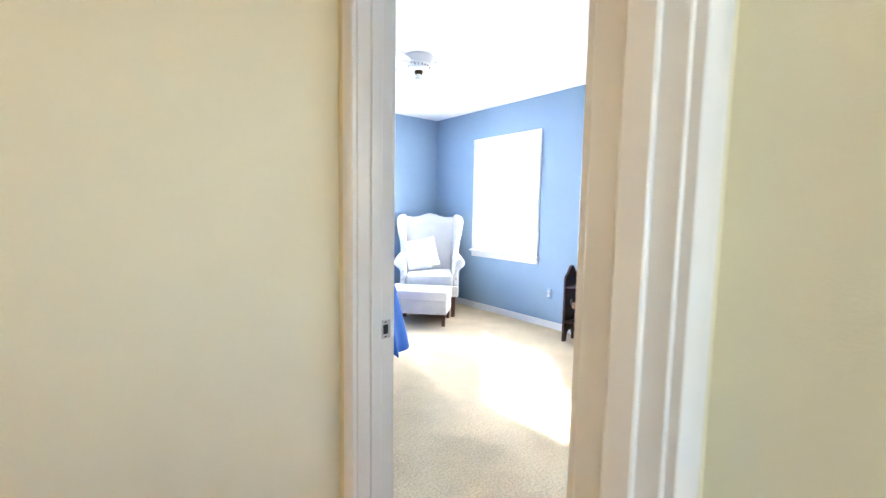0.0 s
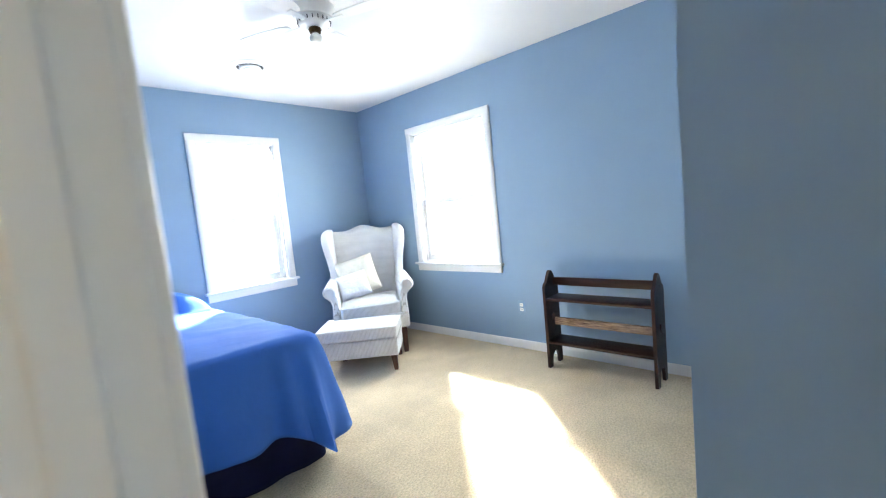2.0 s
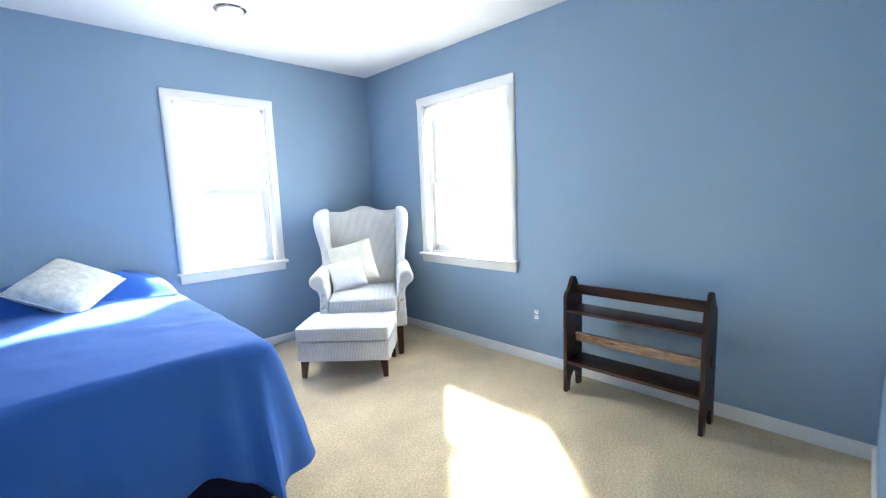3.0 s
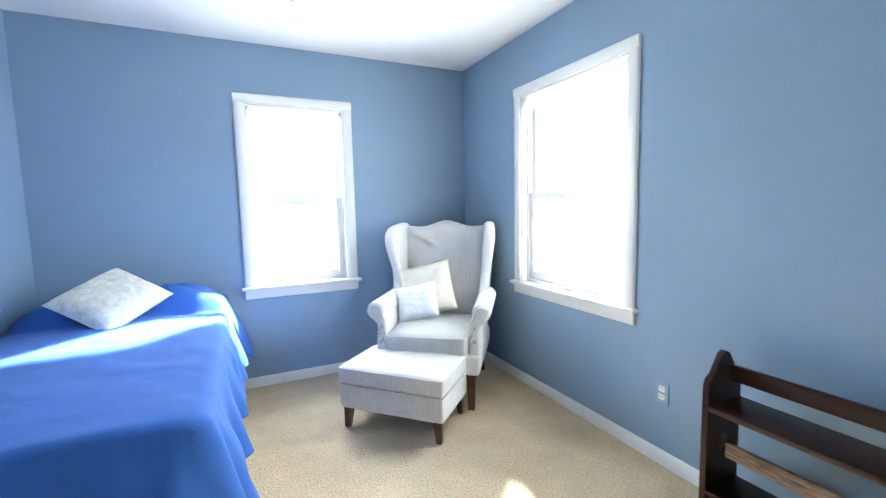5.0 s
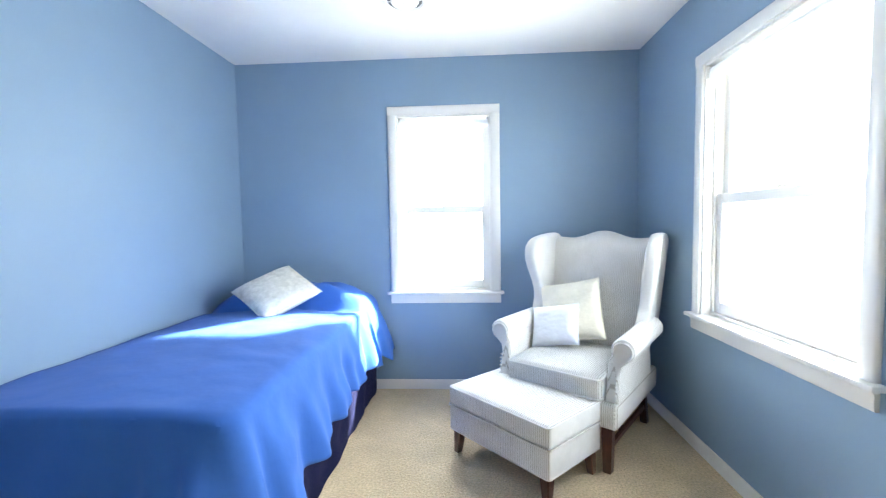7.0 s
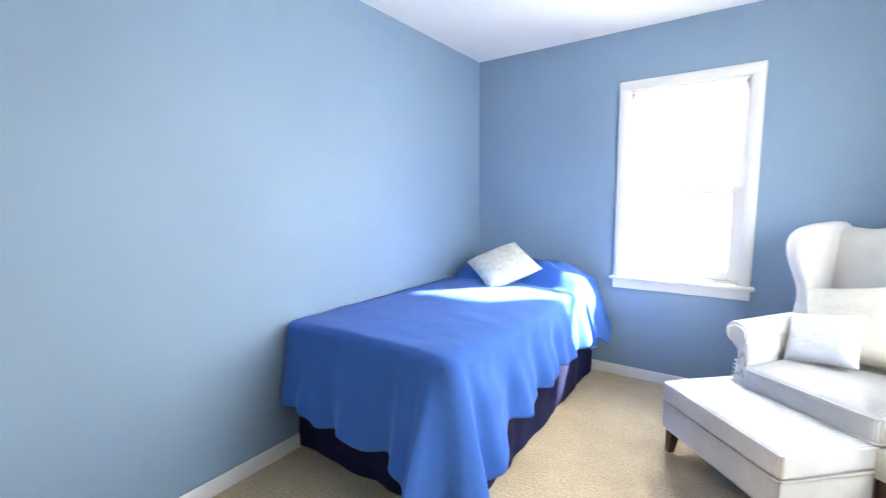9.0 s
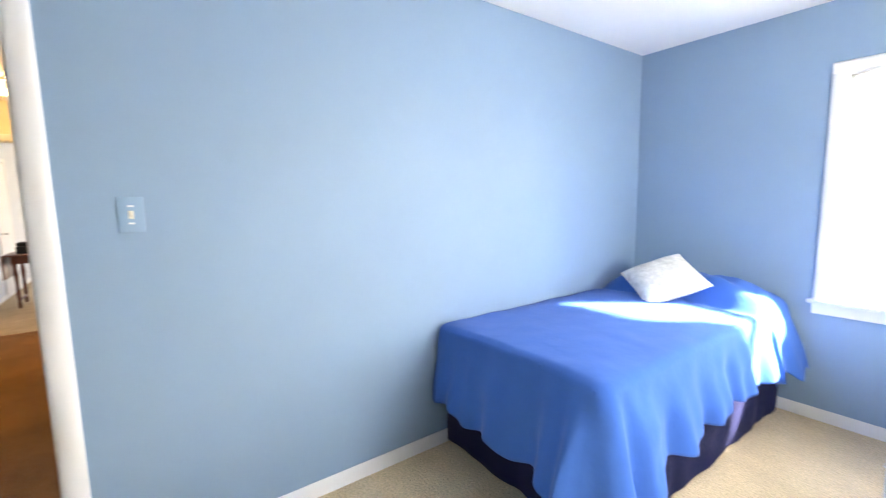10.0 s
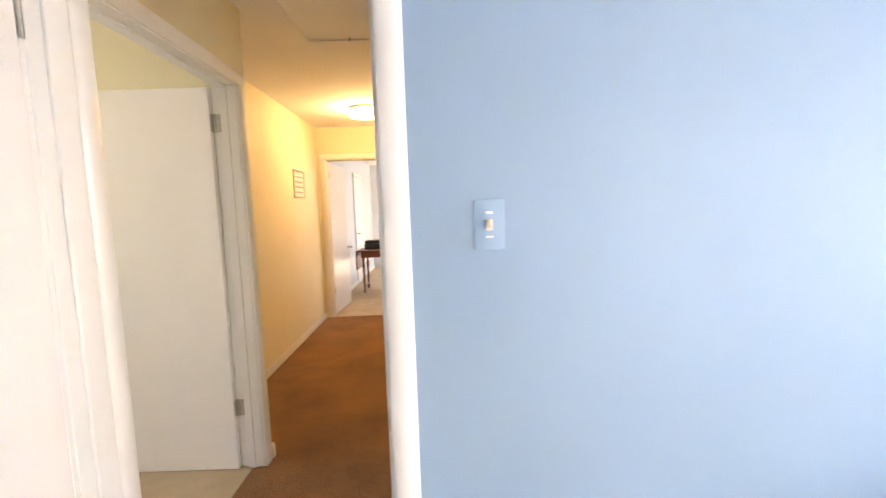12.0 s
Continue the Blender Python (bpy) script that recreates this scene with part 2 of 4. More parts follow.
structure("wall_north", blocks(((0.70, 4.812, 0), (NX0, 4.95, CZ)), ((NX1, 4.812, 0), (3.89, 4.95, CZ)), ((NX0, 4.812, 0), (NX1, 4.95, WZ0)), ((NX0, 4.812, WZ1), (NX1, 4.95, CZ))), BLUE, "matte slate-blue painted bedroom wall with a window", "wall")
structure("wall_east", blocks(((3.75, 0.2, 0), (3.89, EY0, CZ)), ((3.75, EY1, 0), (3.89, 4.812, CZ)), ((3.75, EY0, 0), (3.89, EY1, WZ0)), ((3.75, EY0, WZ1), (3.89, EY1, CZ))), BLUE, "matte slate-blue painted bedroom wall with a wide window", "wall")
structure("wall_west", blocks(((0.761, DY1 + 0.018, 0), (0.822, 4.812, CZ)), ((0.761, DY0 - 0.018, DZ + 0.018), (0.822, DY1 + 0.018, CZ)), ((0.761, 0.10, 0), (0.822, DY0 - 0.018, CZ))), BLUE, "matte slate-blue painted bedroom wall beside the bed", "wall")
structure("wall_closet_west", blocks(((CX, 0.20, 0), (CX + 0.11, CY, CZ))), BLUE, "slate-blue painted closet side wall in shade", "wall")
structure("wall_closet_north", blocks(((CX + 0.11, CY - 0.107, 0), (3.75, CY, CZ))), BLUE, "slate-blue painted closet front wall", "wall")
structure("wall_entry_south", blocks(((0.822, 0.10, 0), (CX + 0.11, 0.20, CZ))), BLUE, "slate-blue painted wall behind the open door", "wall")
structure("ceiling", blocks(((0.761, 0.1, CZ), (3.89, 4.95, CZ + 0.08))), CEIL, "flat white painted bedroom ceiling", "ceiling")
structure("floor", blocks(((0.761, 0.1, -0.1), (3.89, 4.95, 0))), CARPET, "beige cut-pile bedroom carpet", "carpet")

# ---- structure: hall ----
structure("wall_hall_east", blocks(((0.70, DY1 + 0.018, 0), (0.761, 1.50, CZ)), ((0.70, DY0 - 0.018, DZ + 0.018), (0.761, DY1 + 0.018, CZ)), ((0.70, 0.30, 0), (0.761, DY0 - 0.018, CZ))), YELLOW, "pale yellow painted hall wall round the bedroom door", "wall")
structure("wall_hall_north", blocks(((-3.6, 1.40, 0), (0.70, 1.50, CZ))), YELLOW, "pale yellow painted hall wall", "wall")
structure("wall_hall_south", blocks(((HX1 + 0.018, SY0, 0), (0.70, SY1, CZ)), ((HX0 - 0.018, SY0, DZ + 0.018), (HX1 + 0.018, SY1, CZ)), ((-0.455, -1.9, 0), (HX0 - 0.018, SY1, CZ))), YELLOW, "pale yellow painted hall wall with a doorway", "wall")
structure("wall_hall_far_south", blocks(((-3.6, HS - 0.105, 0), (-0.455, HS, CZ))), YELLOW, "pale yellow painted hall wall under lamp light", "wall")
structure("wall_hall_end", blocks(((-3.70, -0.2, 0), (-3.60, 0.04, CZ)), ((-3.70, 0.04, DZ), (-3.60, 0.86, CZ)), ((-3.70, 0.86, 0), (-3.60, 1.50, CZ))), YELLOW, "pale yellow hall end wall with an open door", "wall")
structure("ceiling_hall", blocks(((-3.70, -0.2, CZ), (0.761, 1.5, CZ + 0.08)), ((-0.60, -2.2, CZ), (0.761, -0.2, CZ + 0.08))), CEIL, "white painted hall ceiling", "ceiling")
structure("floor_hall", blocks(((-3.60, -0.2, -0.1), (0.761, 1.5, 0))), HALLCARPET, "brown cut-pile hall carpet", "carpet")
structure("floor_side_room", blocks(((-0.45, -2.0, -0.05), (0.70, 0.37, 0.006))), TANFLOOR, "tan floor of the side room", "floor")
structure("wall_side_room", blocks(((0.70, -2.0, 0), (0.761, 0.30, CZ)), ((-0.60, -2.2, 0), (-0.40, -2.0, CZ)), ((0.45, -2.2, 0), (0.80, -2.0, CZ)), ((-0.40, -2.2, 0), (0.45, -2.0, 1.05)), ((-0.40, -2.2, 2.1), (0.45, -2.0, CZ))), YELLOW, "pale yellow painted side room walls", "wall")
# far room
structure("wall_far_room", blocks(((-8.3, -0.18, 0), (-3.70, -0.08, CZ)), ((-8.4, -0.18, 0), (-8.3, 3.2, CZ)), ((-8.3, 3.1, 0), (-3.70, 3.2, 0.9)), ((-8.3, 3.1, 2.2), (-3.70, 3.2, CZ)), ((-5.5, 3.1, 0.9), (-3.70, 3.2, 2.2)), ((-8.3, 3.1, 0.9), (-6.9, 3.2, 2.2)), ((-3.70, 1.50, 0), (-3.60, 3.2, CZ))), GREY, "pale grey painted far room walls", "wall")
structure("ceiling_far_room", blocks(((-8.4, -0.2, CZ), (-3.70, 3.2, CZ + 0.08))), CEIL, "white far room ceiling", "ceiling")
structure("floor_far_room", blocks(((-8.4, -0.2, -0.1), (-3.60, 3.2, 0.004))), TANFLOOR, "light tan far room carpet", "carpet")
structure("ground", blocks(((-400, -400, -3.2), (400, 400, -3.0))), GROUND, "pale sunlit ground outside the windows", "ground")


# ---- trim ----
def casing_profile(width, length, thick=0.017):
    """A flat casing board with a stepped, rounded edge; runs along z from 0."""
    w = width
    pts = [(0, 0), (0, thick * 0.7), (0.004, thick * 0.86), (w * 0.22, thick * 0.9), (w * 0.28, thick), (w - 0.012, thick), (w - 0.004, thick * 0.8), (w, thick * 0.5), (w, 0)]
    bm = prism(pts, length, axes="xy")
    return move(bm, Matrix.Translation((0, 0, length / 2)))


def frame_in_wall(name, origin, along, out, width, height, depth, casings, label):
    """Door lining, stops and casings. origin: floor point at one jamb on the wall face, along: unit vector to the other jamb, out: away from the wall at that face."""
    a, o = Vector(along), Vector(out)
    m = Matrix((( *[a.x], o.x, 0, origin[0]), (a.y, o.y, 0, origin[1]), (0, 0, 1, origin[2]), (0, 0, 0, 1)))
    root = tagged(thing(name, label, "door frame"), kind="structure")
    def put(n, bm, material=WHITE):
        return part(n, move(bm, m), material, root)
    put("jamb", block((-0.018, -depth, 0), (0, 0, height), 0.002, 1))
    put("jamb", block((width, -depth, 0), (width + 0.018, 0, height), 0.002, 1))
    put("head_jamb", block((-0.018, -depth, height), (width + 0.018, 0, height + 0.018), 0.002, 1))
    s0, s1 = -depth + 0.028, -depth + 0.066
    if casings[2]:
        s0, s1 = -0.080, -0.042
    put("door_stop", block((0, s0, 0), (0.011, s1, height - 0.011), 0.003, 1))
    put("door_stop", block((width - 0.011, s0, 0), (width, s1, height - 0.011), 0.003, 1))
    put("door_stop", block((0, s0, height - 0.011), (width, s1, height), 0.003, 1))
    cw = 0.066
    for side, on in ((0, casings[0]), (1, casings[1])):
        if not on:
            continue
        y = 0 if side == 0 else -depth
        f = Matrix.Diagonal((1, 1 if side == 0 else -1, 1, 1))
        base = Matrix.Translation((0, y, 0))
        put("casing", move(casing_profile(cw, height + 0.006), base @ f @ Matrix.Translation((width + 0.006, 0, 0))))
        put("casing", move(casing_profile(cw, height + 0.006), base @ f @ Matrix.Translation((-0.006, 0, 0)) @ Matrix.Diagonal((-1, 1, 1, 1))))
        top = move(casing_profile(cw, width + 0.012 + 2 * cw), Matrix(((0, 0, 1, -0.006 - cw), (0, 1, 0, 0), (1, 0, 0, height + 0.006), (0, 0, 0, 1))))
        put("head_casing", move(top, base @ f))
    return root


bed_frame = frame_in_wall("door_frame", (0.822, DY0, 0), (0, 1, 0), (1, 0, 0), DY1 - DY0, DZ, 0.122, (True, True, True), "white gloss painted bedroom door frame with strike plate")
side_frame = frame_in_wall("door_frame", (HX0, SY1, 0), (1, 0, 0), (0, 1, 0), HX1 - HX0, DZ, SY1 - SY0, (True, True, False), "white gloss painted door frame of the side room")
far_frame = frame_in_wall("door_frame", (-3.60, 0.058, 0), (0, 1, 0), (1, 0, 0), 0.784, DZ, 0.10, (True, False, False), "cream painted door frame at the hall end")
plate = part("strike_plate", block((0.778, DY1 - 0.003, KZ - 0.045), (0.817, DY1 + 0.001, KZ + 0.015), 0.001, 1), CHROME, bed_frame, "worn nickel strike plate")
part("latch_hole", block((0.789, DY1 - 0.0045, KZ - 0.030), (0.806, DY1 - 0.001, KZ)), BLACK, plate)
for z in (KZ - 0.039, KZ + 0.009):
    part("screw", move(lathe([(0.003, 0), (0.003, 0.0015)], 10), Matrix.Translation((0.797, DY1 - 0.003, z)) @ pose(0, 0, 0, 90)), BRASS, plate)


def baseboard(p, q, out, h=0.072, t=0.013):
    """Moulded baseboard from p to q on a wall that faces out."""
    p, q, o = Vector((*p, 0)), Vector((*q, 0)), Vector((*out, 0))
    d = q - p
    pts = [(0, 0), (t, 0), (t, h * 0.72), (t * 0.75, h * 0.85), (t * 0.45, h), (0, h)]
    bm = prism(pts, d.length, axes="xz")
    a = d.normalized()
    mid = (p + q) / 2
    m = Matrix(((o.x, a.x, 0, mid.x), (o.y, a.y, 0, mid.y), (0, 0, 1, 0), (0, 0, 0, 1)))
    return structure("baseboard", move(bm, m), WHITE, "white painted moulded baseboard along the wall", "baseboard")


baseboard((0.835, 4.812), (3.737, 4.812), (0, -1))
baseboard((3.75, CY), (3.75, 4.812), (-1, 0))
baseboard((0.822, DY1 + 0.074), (0.822, 4.812), (1, 0))
baseboard((CX, 0.20), (CX, CY), (-1, 0))
baseboard((CX + 0.17, CY), (3.737, CY), (0, 1))
baseboard((-3.587, 1.40), (0.68, 1.40), (0, -1))
baseboard((-3.60, HS), (-0.455, HS), (0, 1))
baseboard((-0.455, HS + 0.013), (-0.455, SY1 + 0.013), (-1, 0))
baseboard((-0.455, SY1), (HX0 - 0.072, SY1), (0, 1), 0.072, 0.02)
baseboard((-8.29, -0.08), (-3.72, -0.08), (0, 1))
structure("trim", move(casing_profile(0.06, 2.06), Matrix.Translation((CX + 0.10, CY, 0))), WHITE, "white painted closet casing near the wall corner", "casing")


# ---- windows ----
def sash(root, name, w, z0, z1, y, rail=0.042, stile=0.040, bottom=0.06):
    """A sash between x 0 and w at depth y; glass in the middle."""
    s = part(name, block((0, y - 0.018, z0), (stile, y + 0.018, z1), 0.004, 1), WHITE, root)
    part("stile", block((w - stile, y - 0.018, z0), (w, y + 0.018, z1), 0.004, 1), WHITE, s)
    part("rail", block((stile, y - 0.017, z0), (w - stile, y + 0.017, z0 + bottom), 0.004, 1), WHITE, s)
    part("rail", block((stile, y - 0.017, z1 - rail), (w - stile, y + 0.017, z1), 0.004, 1), WHITE, s)
    g = part("pane", block((stile, y - 0.002, z0 + bottom), (w - stile, y + 0.002, z1 - rail)), GLASS, s)
    g.visible_shadow = False
    return s


def window(name, m, w, label):
    """Double-hung window. Local x runs along the wall over the opening's width w, y points out of the house, the wall's inner face is y = 0."""
    root = tagged(thing(name, label, "window", m), kind="structure")
    z0, z1 = WZ0, WZ1
    part("lining", block((0, 0.0, z0), (0.014, 0.138, z1)), WHITE, root)
    part("lining", block((w - 0.014, 0.0, z0), (w, 0.138, z1)), WHITE, root)
    part("lining", block((0.014, 0.0, z1 - 0.014), (w - 0.014, 0.138, z1)), WHITE, root)
    part("outer_sill", block((0.014, 0.04, z0 - 0.01), (w - 0.014, 0.17, z0 + 0.022), 0.003, 1), WHITE, root)
    cw = 0.064
    flip = Matrix.Diagonal((1, -1, 1, 1))
    h = z1 - z0
    part("casing", move(casing_profile(cw, h), Matrix.Translation((w - 0.002, 0, z0)) @ flip), WHITE, root)
    part("casing", move(casing_profile(cw, h), Matrix.Translation((0.002, 0, z0)) @ flip @ Matrix.Diagonal((-1, 1, 1, 1))), WHITE, root)
    part("head_casing", move(casing_profile(cw, w + 2 * cw - 0.004), Matrix.Translation((-cw + 0.002, 0, z1 - 0.002)) @ flip @ Matrix(((0, 0, 1, 0), (0, 1, 0, 0), (1, 0, 0, 0), (0, 0, 0, 1)))), WHITE, root)
    part("window_sill", block((-cw - 0.020, -0.045, z0 - 0.014), (w + cw + 0.020, 0.045, z0 + 0.008), 0.006, 2), WHITE, root)
    apron = [(0, 0), (0, -0.066), (-0.012, -0.066), (-0.017, -0.054), (-0.017, -0.02), (-0.022, -0.006), (-0.022, 0)]
    part("apron", move(prism(apron, w + 2 * cw - 0.004, axes="yz"), Matrix.Translation((w / 2, 0, z0 - 0.014))), WHITE, root)
    part("parting_strip", block((0.014, 0.045, z0 + 0.02), (0.026, 0.058, z1 - 0.014)), WHITE, root)
    part("parting_strip", block((w - 0.026, 0.045, z0 + 0.02), (w - 0.014, 0.058, z1 - 0.014)), WHITE, root)
    mid = 1.372
    lower = sash(root, "lower_sash", w - 0.03, z0 + 0.022, mid, 0.078, 0.05, 0.052)
    upper = sash(root, "upper_sash", w - 0.03, mid - 0.04, z1 - 0.014, 0.116, 0.05, 0.044, 0.04)
    for s in (lower, upper):
        s.location.x = 0.015
    lock = part("sash_lock", block((w / 2 - 0.028, 0.056, mid), (w / 2 + 0.028, 0.082, mid + 0.012), 0.004, 2), CHROME, lower, "small nickel sash lock")
    shade = tagged(new("roller_shade"), "white roller shade wound up at the window head", "window shade")
    shade.matrix_world = m
    part("roll", tube([(0.022, 0.034, z1 - 0.040), (w - 0.022, 0.034, z1 - 0.048)], 0.021, 20), SHADEW, shade)
    part("hem_cloth", block((0.018, 0.012, z1 - 0.098), (w - 0.018, 0.015, z1 - 0.048)), SHADEW, shade)
    part("hem_bar", tube([(0.034, 0.0135, z1 - 0.098), (w - 0.034, 0.0135, z1 - 0.098)], 0.005, 10), SHADEW, shade)
    for x in (0.014, w - 0.030):
        part("bracket", block((x, 0.014, z1 - 0.074), (x + 0.016, 0.056, z1 - 0.020), 0.003, 1), CHROME, shade)
    return root


window("window_1", Matrix.Translation((NX0, 4.812, 0)), NX1 - NX0, "white double-hung window in blue wall, daylight behind")
window("window_2", Matrix.Translation((3.75, EY1, 0)) @ pose(0, 0, 0, 0, 0, -90), EY1 - EY0, "wide white double-hung window in blue wall, sunlit")


# ---- doors ----
def knob(parent, x, y, z, side, material=CHROME):
    """A round knob with rose on a door leaf, side +1 or -1 along y."""
    bm = lathe([(0.0, 0), (0.027, 0), (0.027, 0.004), (0.022, 0.008), (0.0085, 0.011), (0.0075, 0.034), (0.010, 0.040), (0.018, 0.046), (0.0205, 0.054), (0.0185, 0.063), (0.011, 0.069), (0.0, 0.071)], 24)
    part("door_knob", move(bm, Matrix.Translation((x, y, z)) @ pose(0, 0, 0, -90 * side)), material, parent, "round nickel door knob")


def door(m, w, label, hinge_zs, thick=0.035, height=2.015):
    """A flush door leaf hung at x = 0, y from -thick to 0."""
    root = tagged(thing("door", label, "door", m), kind="structure")
    leaf = part("leaf", block((0.002, -thick, 0.012), (w, 0, height), 0.002, 1), DOORW, root)
    knob(leaf, w - 0.062, 0, KZ, 1)
    knob(leaf, w - 0.062, -thick, KZ, -1)
    part("latch_plate", block((w - 0.0005, -thick + 0.006, KZ - 0.03), (w + 0.001, -0.006, KZ + 0.03)), CHROME, leaf)
    for z in hinge_zs:
        h = part("hinge", tube([(-0.004, 0.004, z - 0.045), (-0.004, 0.004, z + 0.045)], 0.006, 10), CHROME, root, "nickel butt hinge")
        part("hinge_leaf", block((0.0005, -0.032, z - 0.044), (0.0022, -0.001, z + 0.044)), CHROME, h)
    return root


HZ = (0.345, 1.845)
door(Matrix.Translation((0.838, DY0 - 0.002, 0)) @ pose(0, 0, 0, 0, 0, -0.5), 0.755, "white painted flush bedroom door standing open", HZ)
door(Matrix.Translation((HX0 - 0.004, SY0 - 0.014, 0)) @ pose(0, 0, 0, 0, 0, -91), 0.92, "white painted flush side room door standing open", HZ).scale = (1, -1, 1)
for z in HZ:
    part("hinge_leaf", block((HX0 - 0.001, SY0 + 0.001, z - 0.045), (HX0 + 0.0015, SY0 + 0.035, z + 0.045), 0.0005, 1), CHROME, side_frame)
    part("hinge_knuckle", tube([(HX0 + 0.004, SY0 - 0.005, z - 0.045), (HX0 + 0.004, SY0 - 0.005, z + 0.045)], 0.0065, 10), CHROME, side_frame)
door(Matrix.Translation((-3.705, 0.062, 0)) @ pose(0, 0, 0, 0, 0, 176), 0.77, "white painted flush door open into the far room", HZ).scale = (1, -1, 1)


# ---- bed ----
BX0, BX1, BY0, BY1, BZ = 0.835, 1.842, 2.845, 4.79, 0.70


def top_z(x, y):
    """Height of the made bed, with the covered pillow at its head."""
    z = BZ + 0.022 * math.sin(math.pi * min(1, max(0, (x - BX0) / (BX1 - BX0)))) - 0.01
    k = max(0.0, min(1.0, (y - 4.36) / 0.14))
    k = k * k * (3 - 2 * k)
    back = max(0.0, min(1.0, (4.80 - y) / 0.16))
    side = max(0.0, min(1.0, (BX1 + 0.01 - x) / 0.28, 0.12 + (x - BX0) / 0.34))
    z += 0.125 * k * (0.45 + 0.55 * math.sin(back * math.pi / 2)) * math.sin(side * math.pi / 2) ** 0.7
    z -= 0.014 * math.exp(-((y - 4.345) / 0.03) ** 2)
    n = noise.noise(Vector((x * 3.1, y * 2.3, 1.7)))
    z += 0.006 * n + 0.004 * noise.noise(Vector((x * 9, y * 7, 4.0)))
    z += 0.007 * max(0.0, noise.noise(Vector((x * 2.0 + y * 5.0, y * 1.2 - x * 3, 2.0)))) * (1 + max(0.0, min(1.0, (x - 1.45) / 0.3)))
    if y > 4.3:
        z += 0.012 * math.sin(34 * (y + 0.35 * x) + 5 * noise.noise(Vector((x * 4, y * 4, 7.0)))) * side * max(0.0, min(1.0, (x - 1.25) / 0.35))
        z += 0.020 * noise.noise(Vector((x * 7 + y * 4, y * 11, 9.0))) * side
    return z


def perimeter(r, n_side=110, n_arc=16, n_foot=64):
    """Points and outward normals from the head of the free side round the foot to the wall."""
    out = []
    for i in range(n_side):
        out.append((BX1, BY1 + (BY0 + r - BY1) * i / (n_side - 1), 1, 0))
    for i in range(1, n_arc):
        a = math.pi / 2 * i / n_arc
        out.append((BX1 - r + r * math.cos(a), BY0 + r - r * math.sin(a), math.cos(a), -math.sin(a)))
    for i in range(n_foot):
        out.append((BX1 - r + (BX0 - BX1 + r) * i / (n_foot - 1), BY0, 0, -1))
    return out


def drape(rows, top, hem, flare, wave, freq, seed, inner=False):
    """A hanging cloth round the bed; wave grows towards the hem."""
    bm = bmesh.new()
    ring = perimeter(0.06)
    dist, acc, last = [], 0.0, None
    for p in ring:
        acc += 0 if last is None else math.hypot(p[0] - last[0], p[1] - last[1])
        dist.append(acc)
        last = p
    total = acc
    grid = []
    for (x, y, nx, ny), d in zip(ring, dist):
        col = []
        corner = math.exp(-(((x - BX1) ** 2 + (y - BY0) ** 2) / 0.035))
        zt, zh = top(x, y), hem(x, y, d, corner)
        if inner:
            # over the top of the bed to the wall side
            q = min(0.995, d / total)
            wx, wy = BX0, BY1 + (BY0 - BY1) * q
            for i in range(46):
                k = 1 - (1 - i / 46) ** 1.0
                px, py = wx + (x - wx) * (k ** 0.8), wy + (y - wy) * (k ** 0.8)
                e = min(BX1 - px, py - BY0)
                if px > BX1 - 0.06 and py < BY0 + 0.06:
                    e = 0.06 - math.hypot(px - BX1 + 0.06, py - BY0 - 0.06)
                col.append((px, py, top(px, py) + 0.02 - 0.02 * max(0.0, 1 - e / 0.04) ** 2))
        for j in range(rows + 1):
            k = j / rows
            f = wave * (k ** 1.2) * ((0.85 if ny < -0.5 else 1.0) + 1.7 * corner)
            ph = d * freq + 1.9 * noise.noise(Vector((d * 1.3, k * 0.5, seed)))
            o = flare(x, y, corner) * (1.25 * k - 0.25 * k * k) + f * (math.sin(ph) + 0.45 * math.sin(2.3 * ph + 1.1)) + 0.012 * noise.noise(Vector((d * 6, k * 3, seed + 3))) * min(1, k * 4)
            o += 0.010 * math.sin(d * 31 + 3 * noise.noise(Vector((d * 3, k * 2, seed + 8)))) * k * max(0.0, noise.noise(Vector((d * 1.7, 0.3, seed + 5))) + 0.35)
            o += (0.045 * corner * k ** 0.8 * math.sin(d * 50 + 0.6) + 0.018 * k ** 1.2 * abs(math.sin(d * 12.5 + 1.3 * noise.noise(Vector((d * 2, 0.7, seed))))) ** 5) if inner else 0.0
            z = zt + (zh - zt) * k
            if j == 0:
                o = 0
            px, py = x + nx * o, y + ny * o
            col.append((max(px, 0.826), min(py, 4.806), z))
        grid.append(col)
    vs = [[bm.verts.new(c) for c in col] for col in grid]
    for a, b in zip(vs, vs[1:]):
        for j in range(len(a) - 1):
            bm.faces.new((a[j], a[j + 1], b[j + 1], b[j]))
    return bm, vs


def spread_hem(x, y, d, corner):
    if y < 2.88:
        z = 0.285 - 0.03 * (x - 0.835) - 0.15 * corner
    else:
        z = 0.285 + 0.075 * max(0, min(1, (y - 2.9) / 1.2)) - 0.18 * corner
    z += 0.025 * noise.noise(Vector((d * 2.2, 0, 5.5))) + 0.014 * math.sin(d * 21)
    if y > 4.42:
        z = min(z, 0.33) - 0.02 + 0.03 * math.sin(d * 30)
    return z


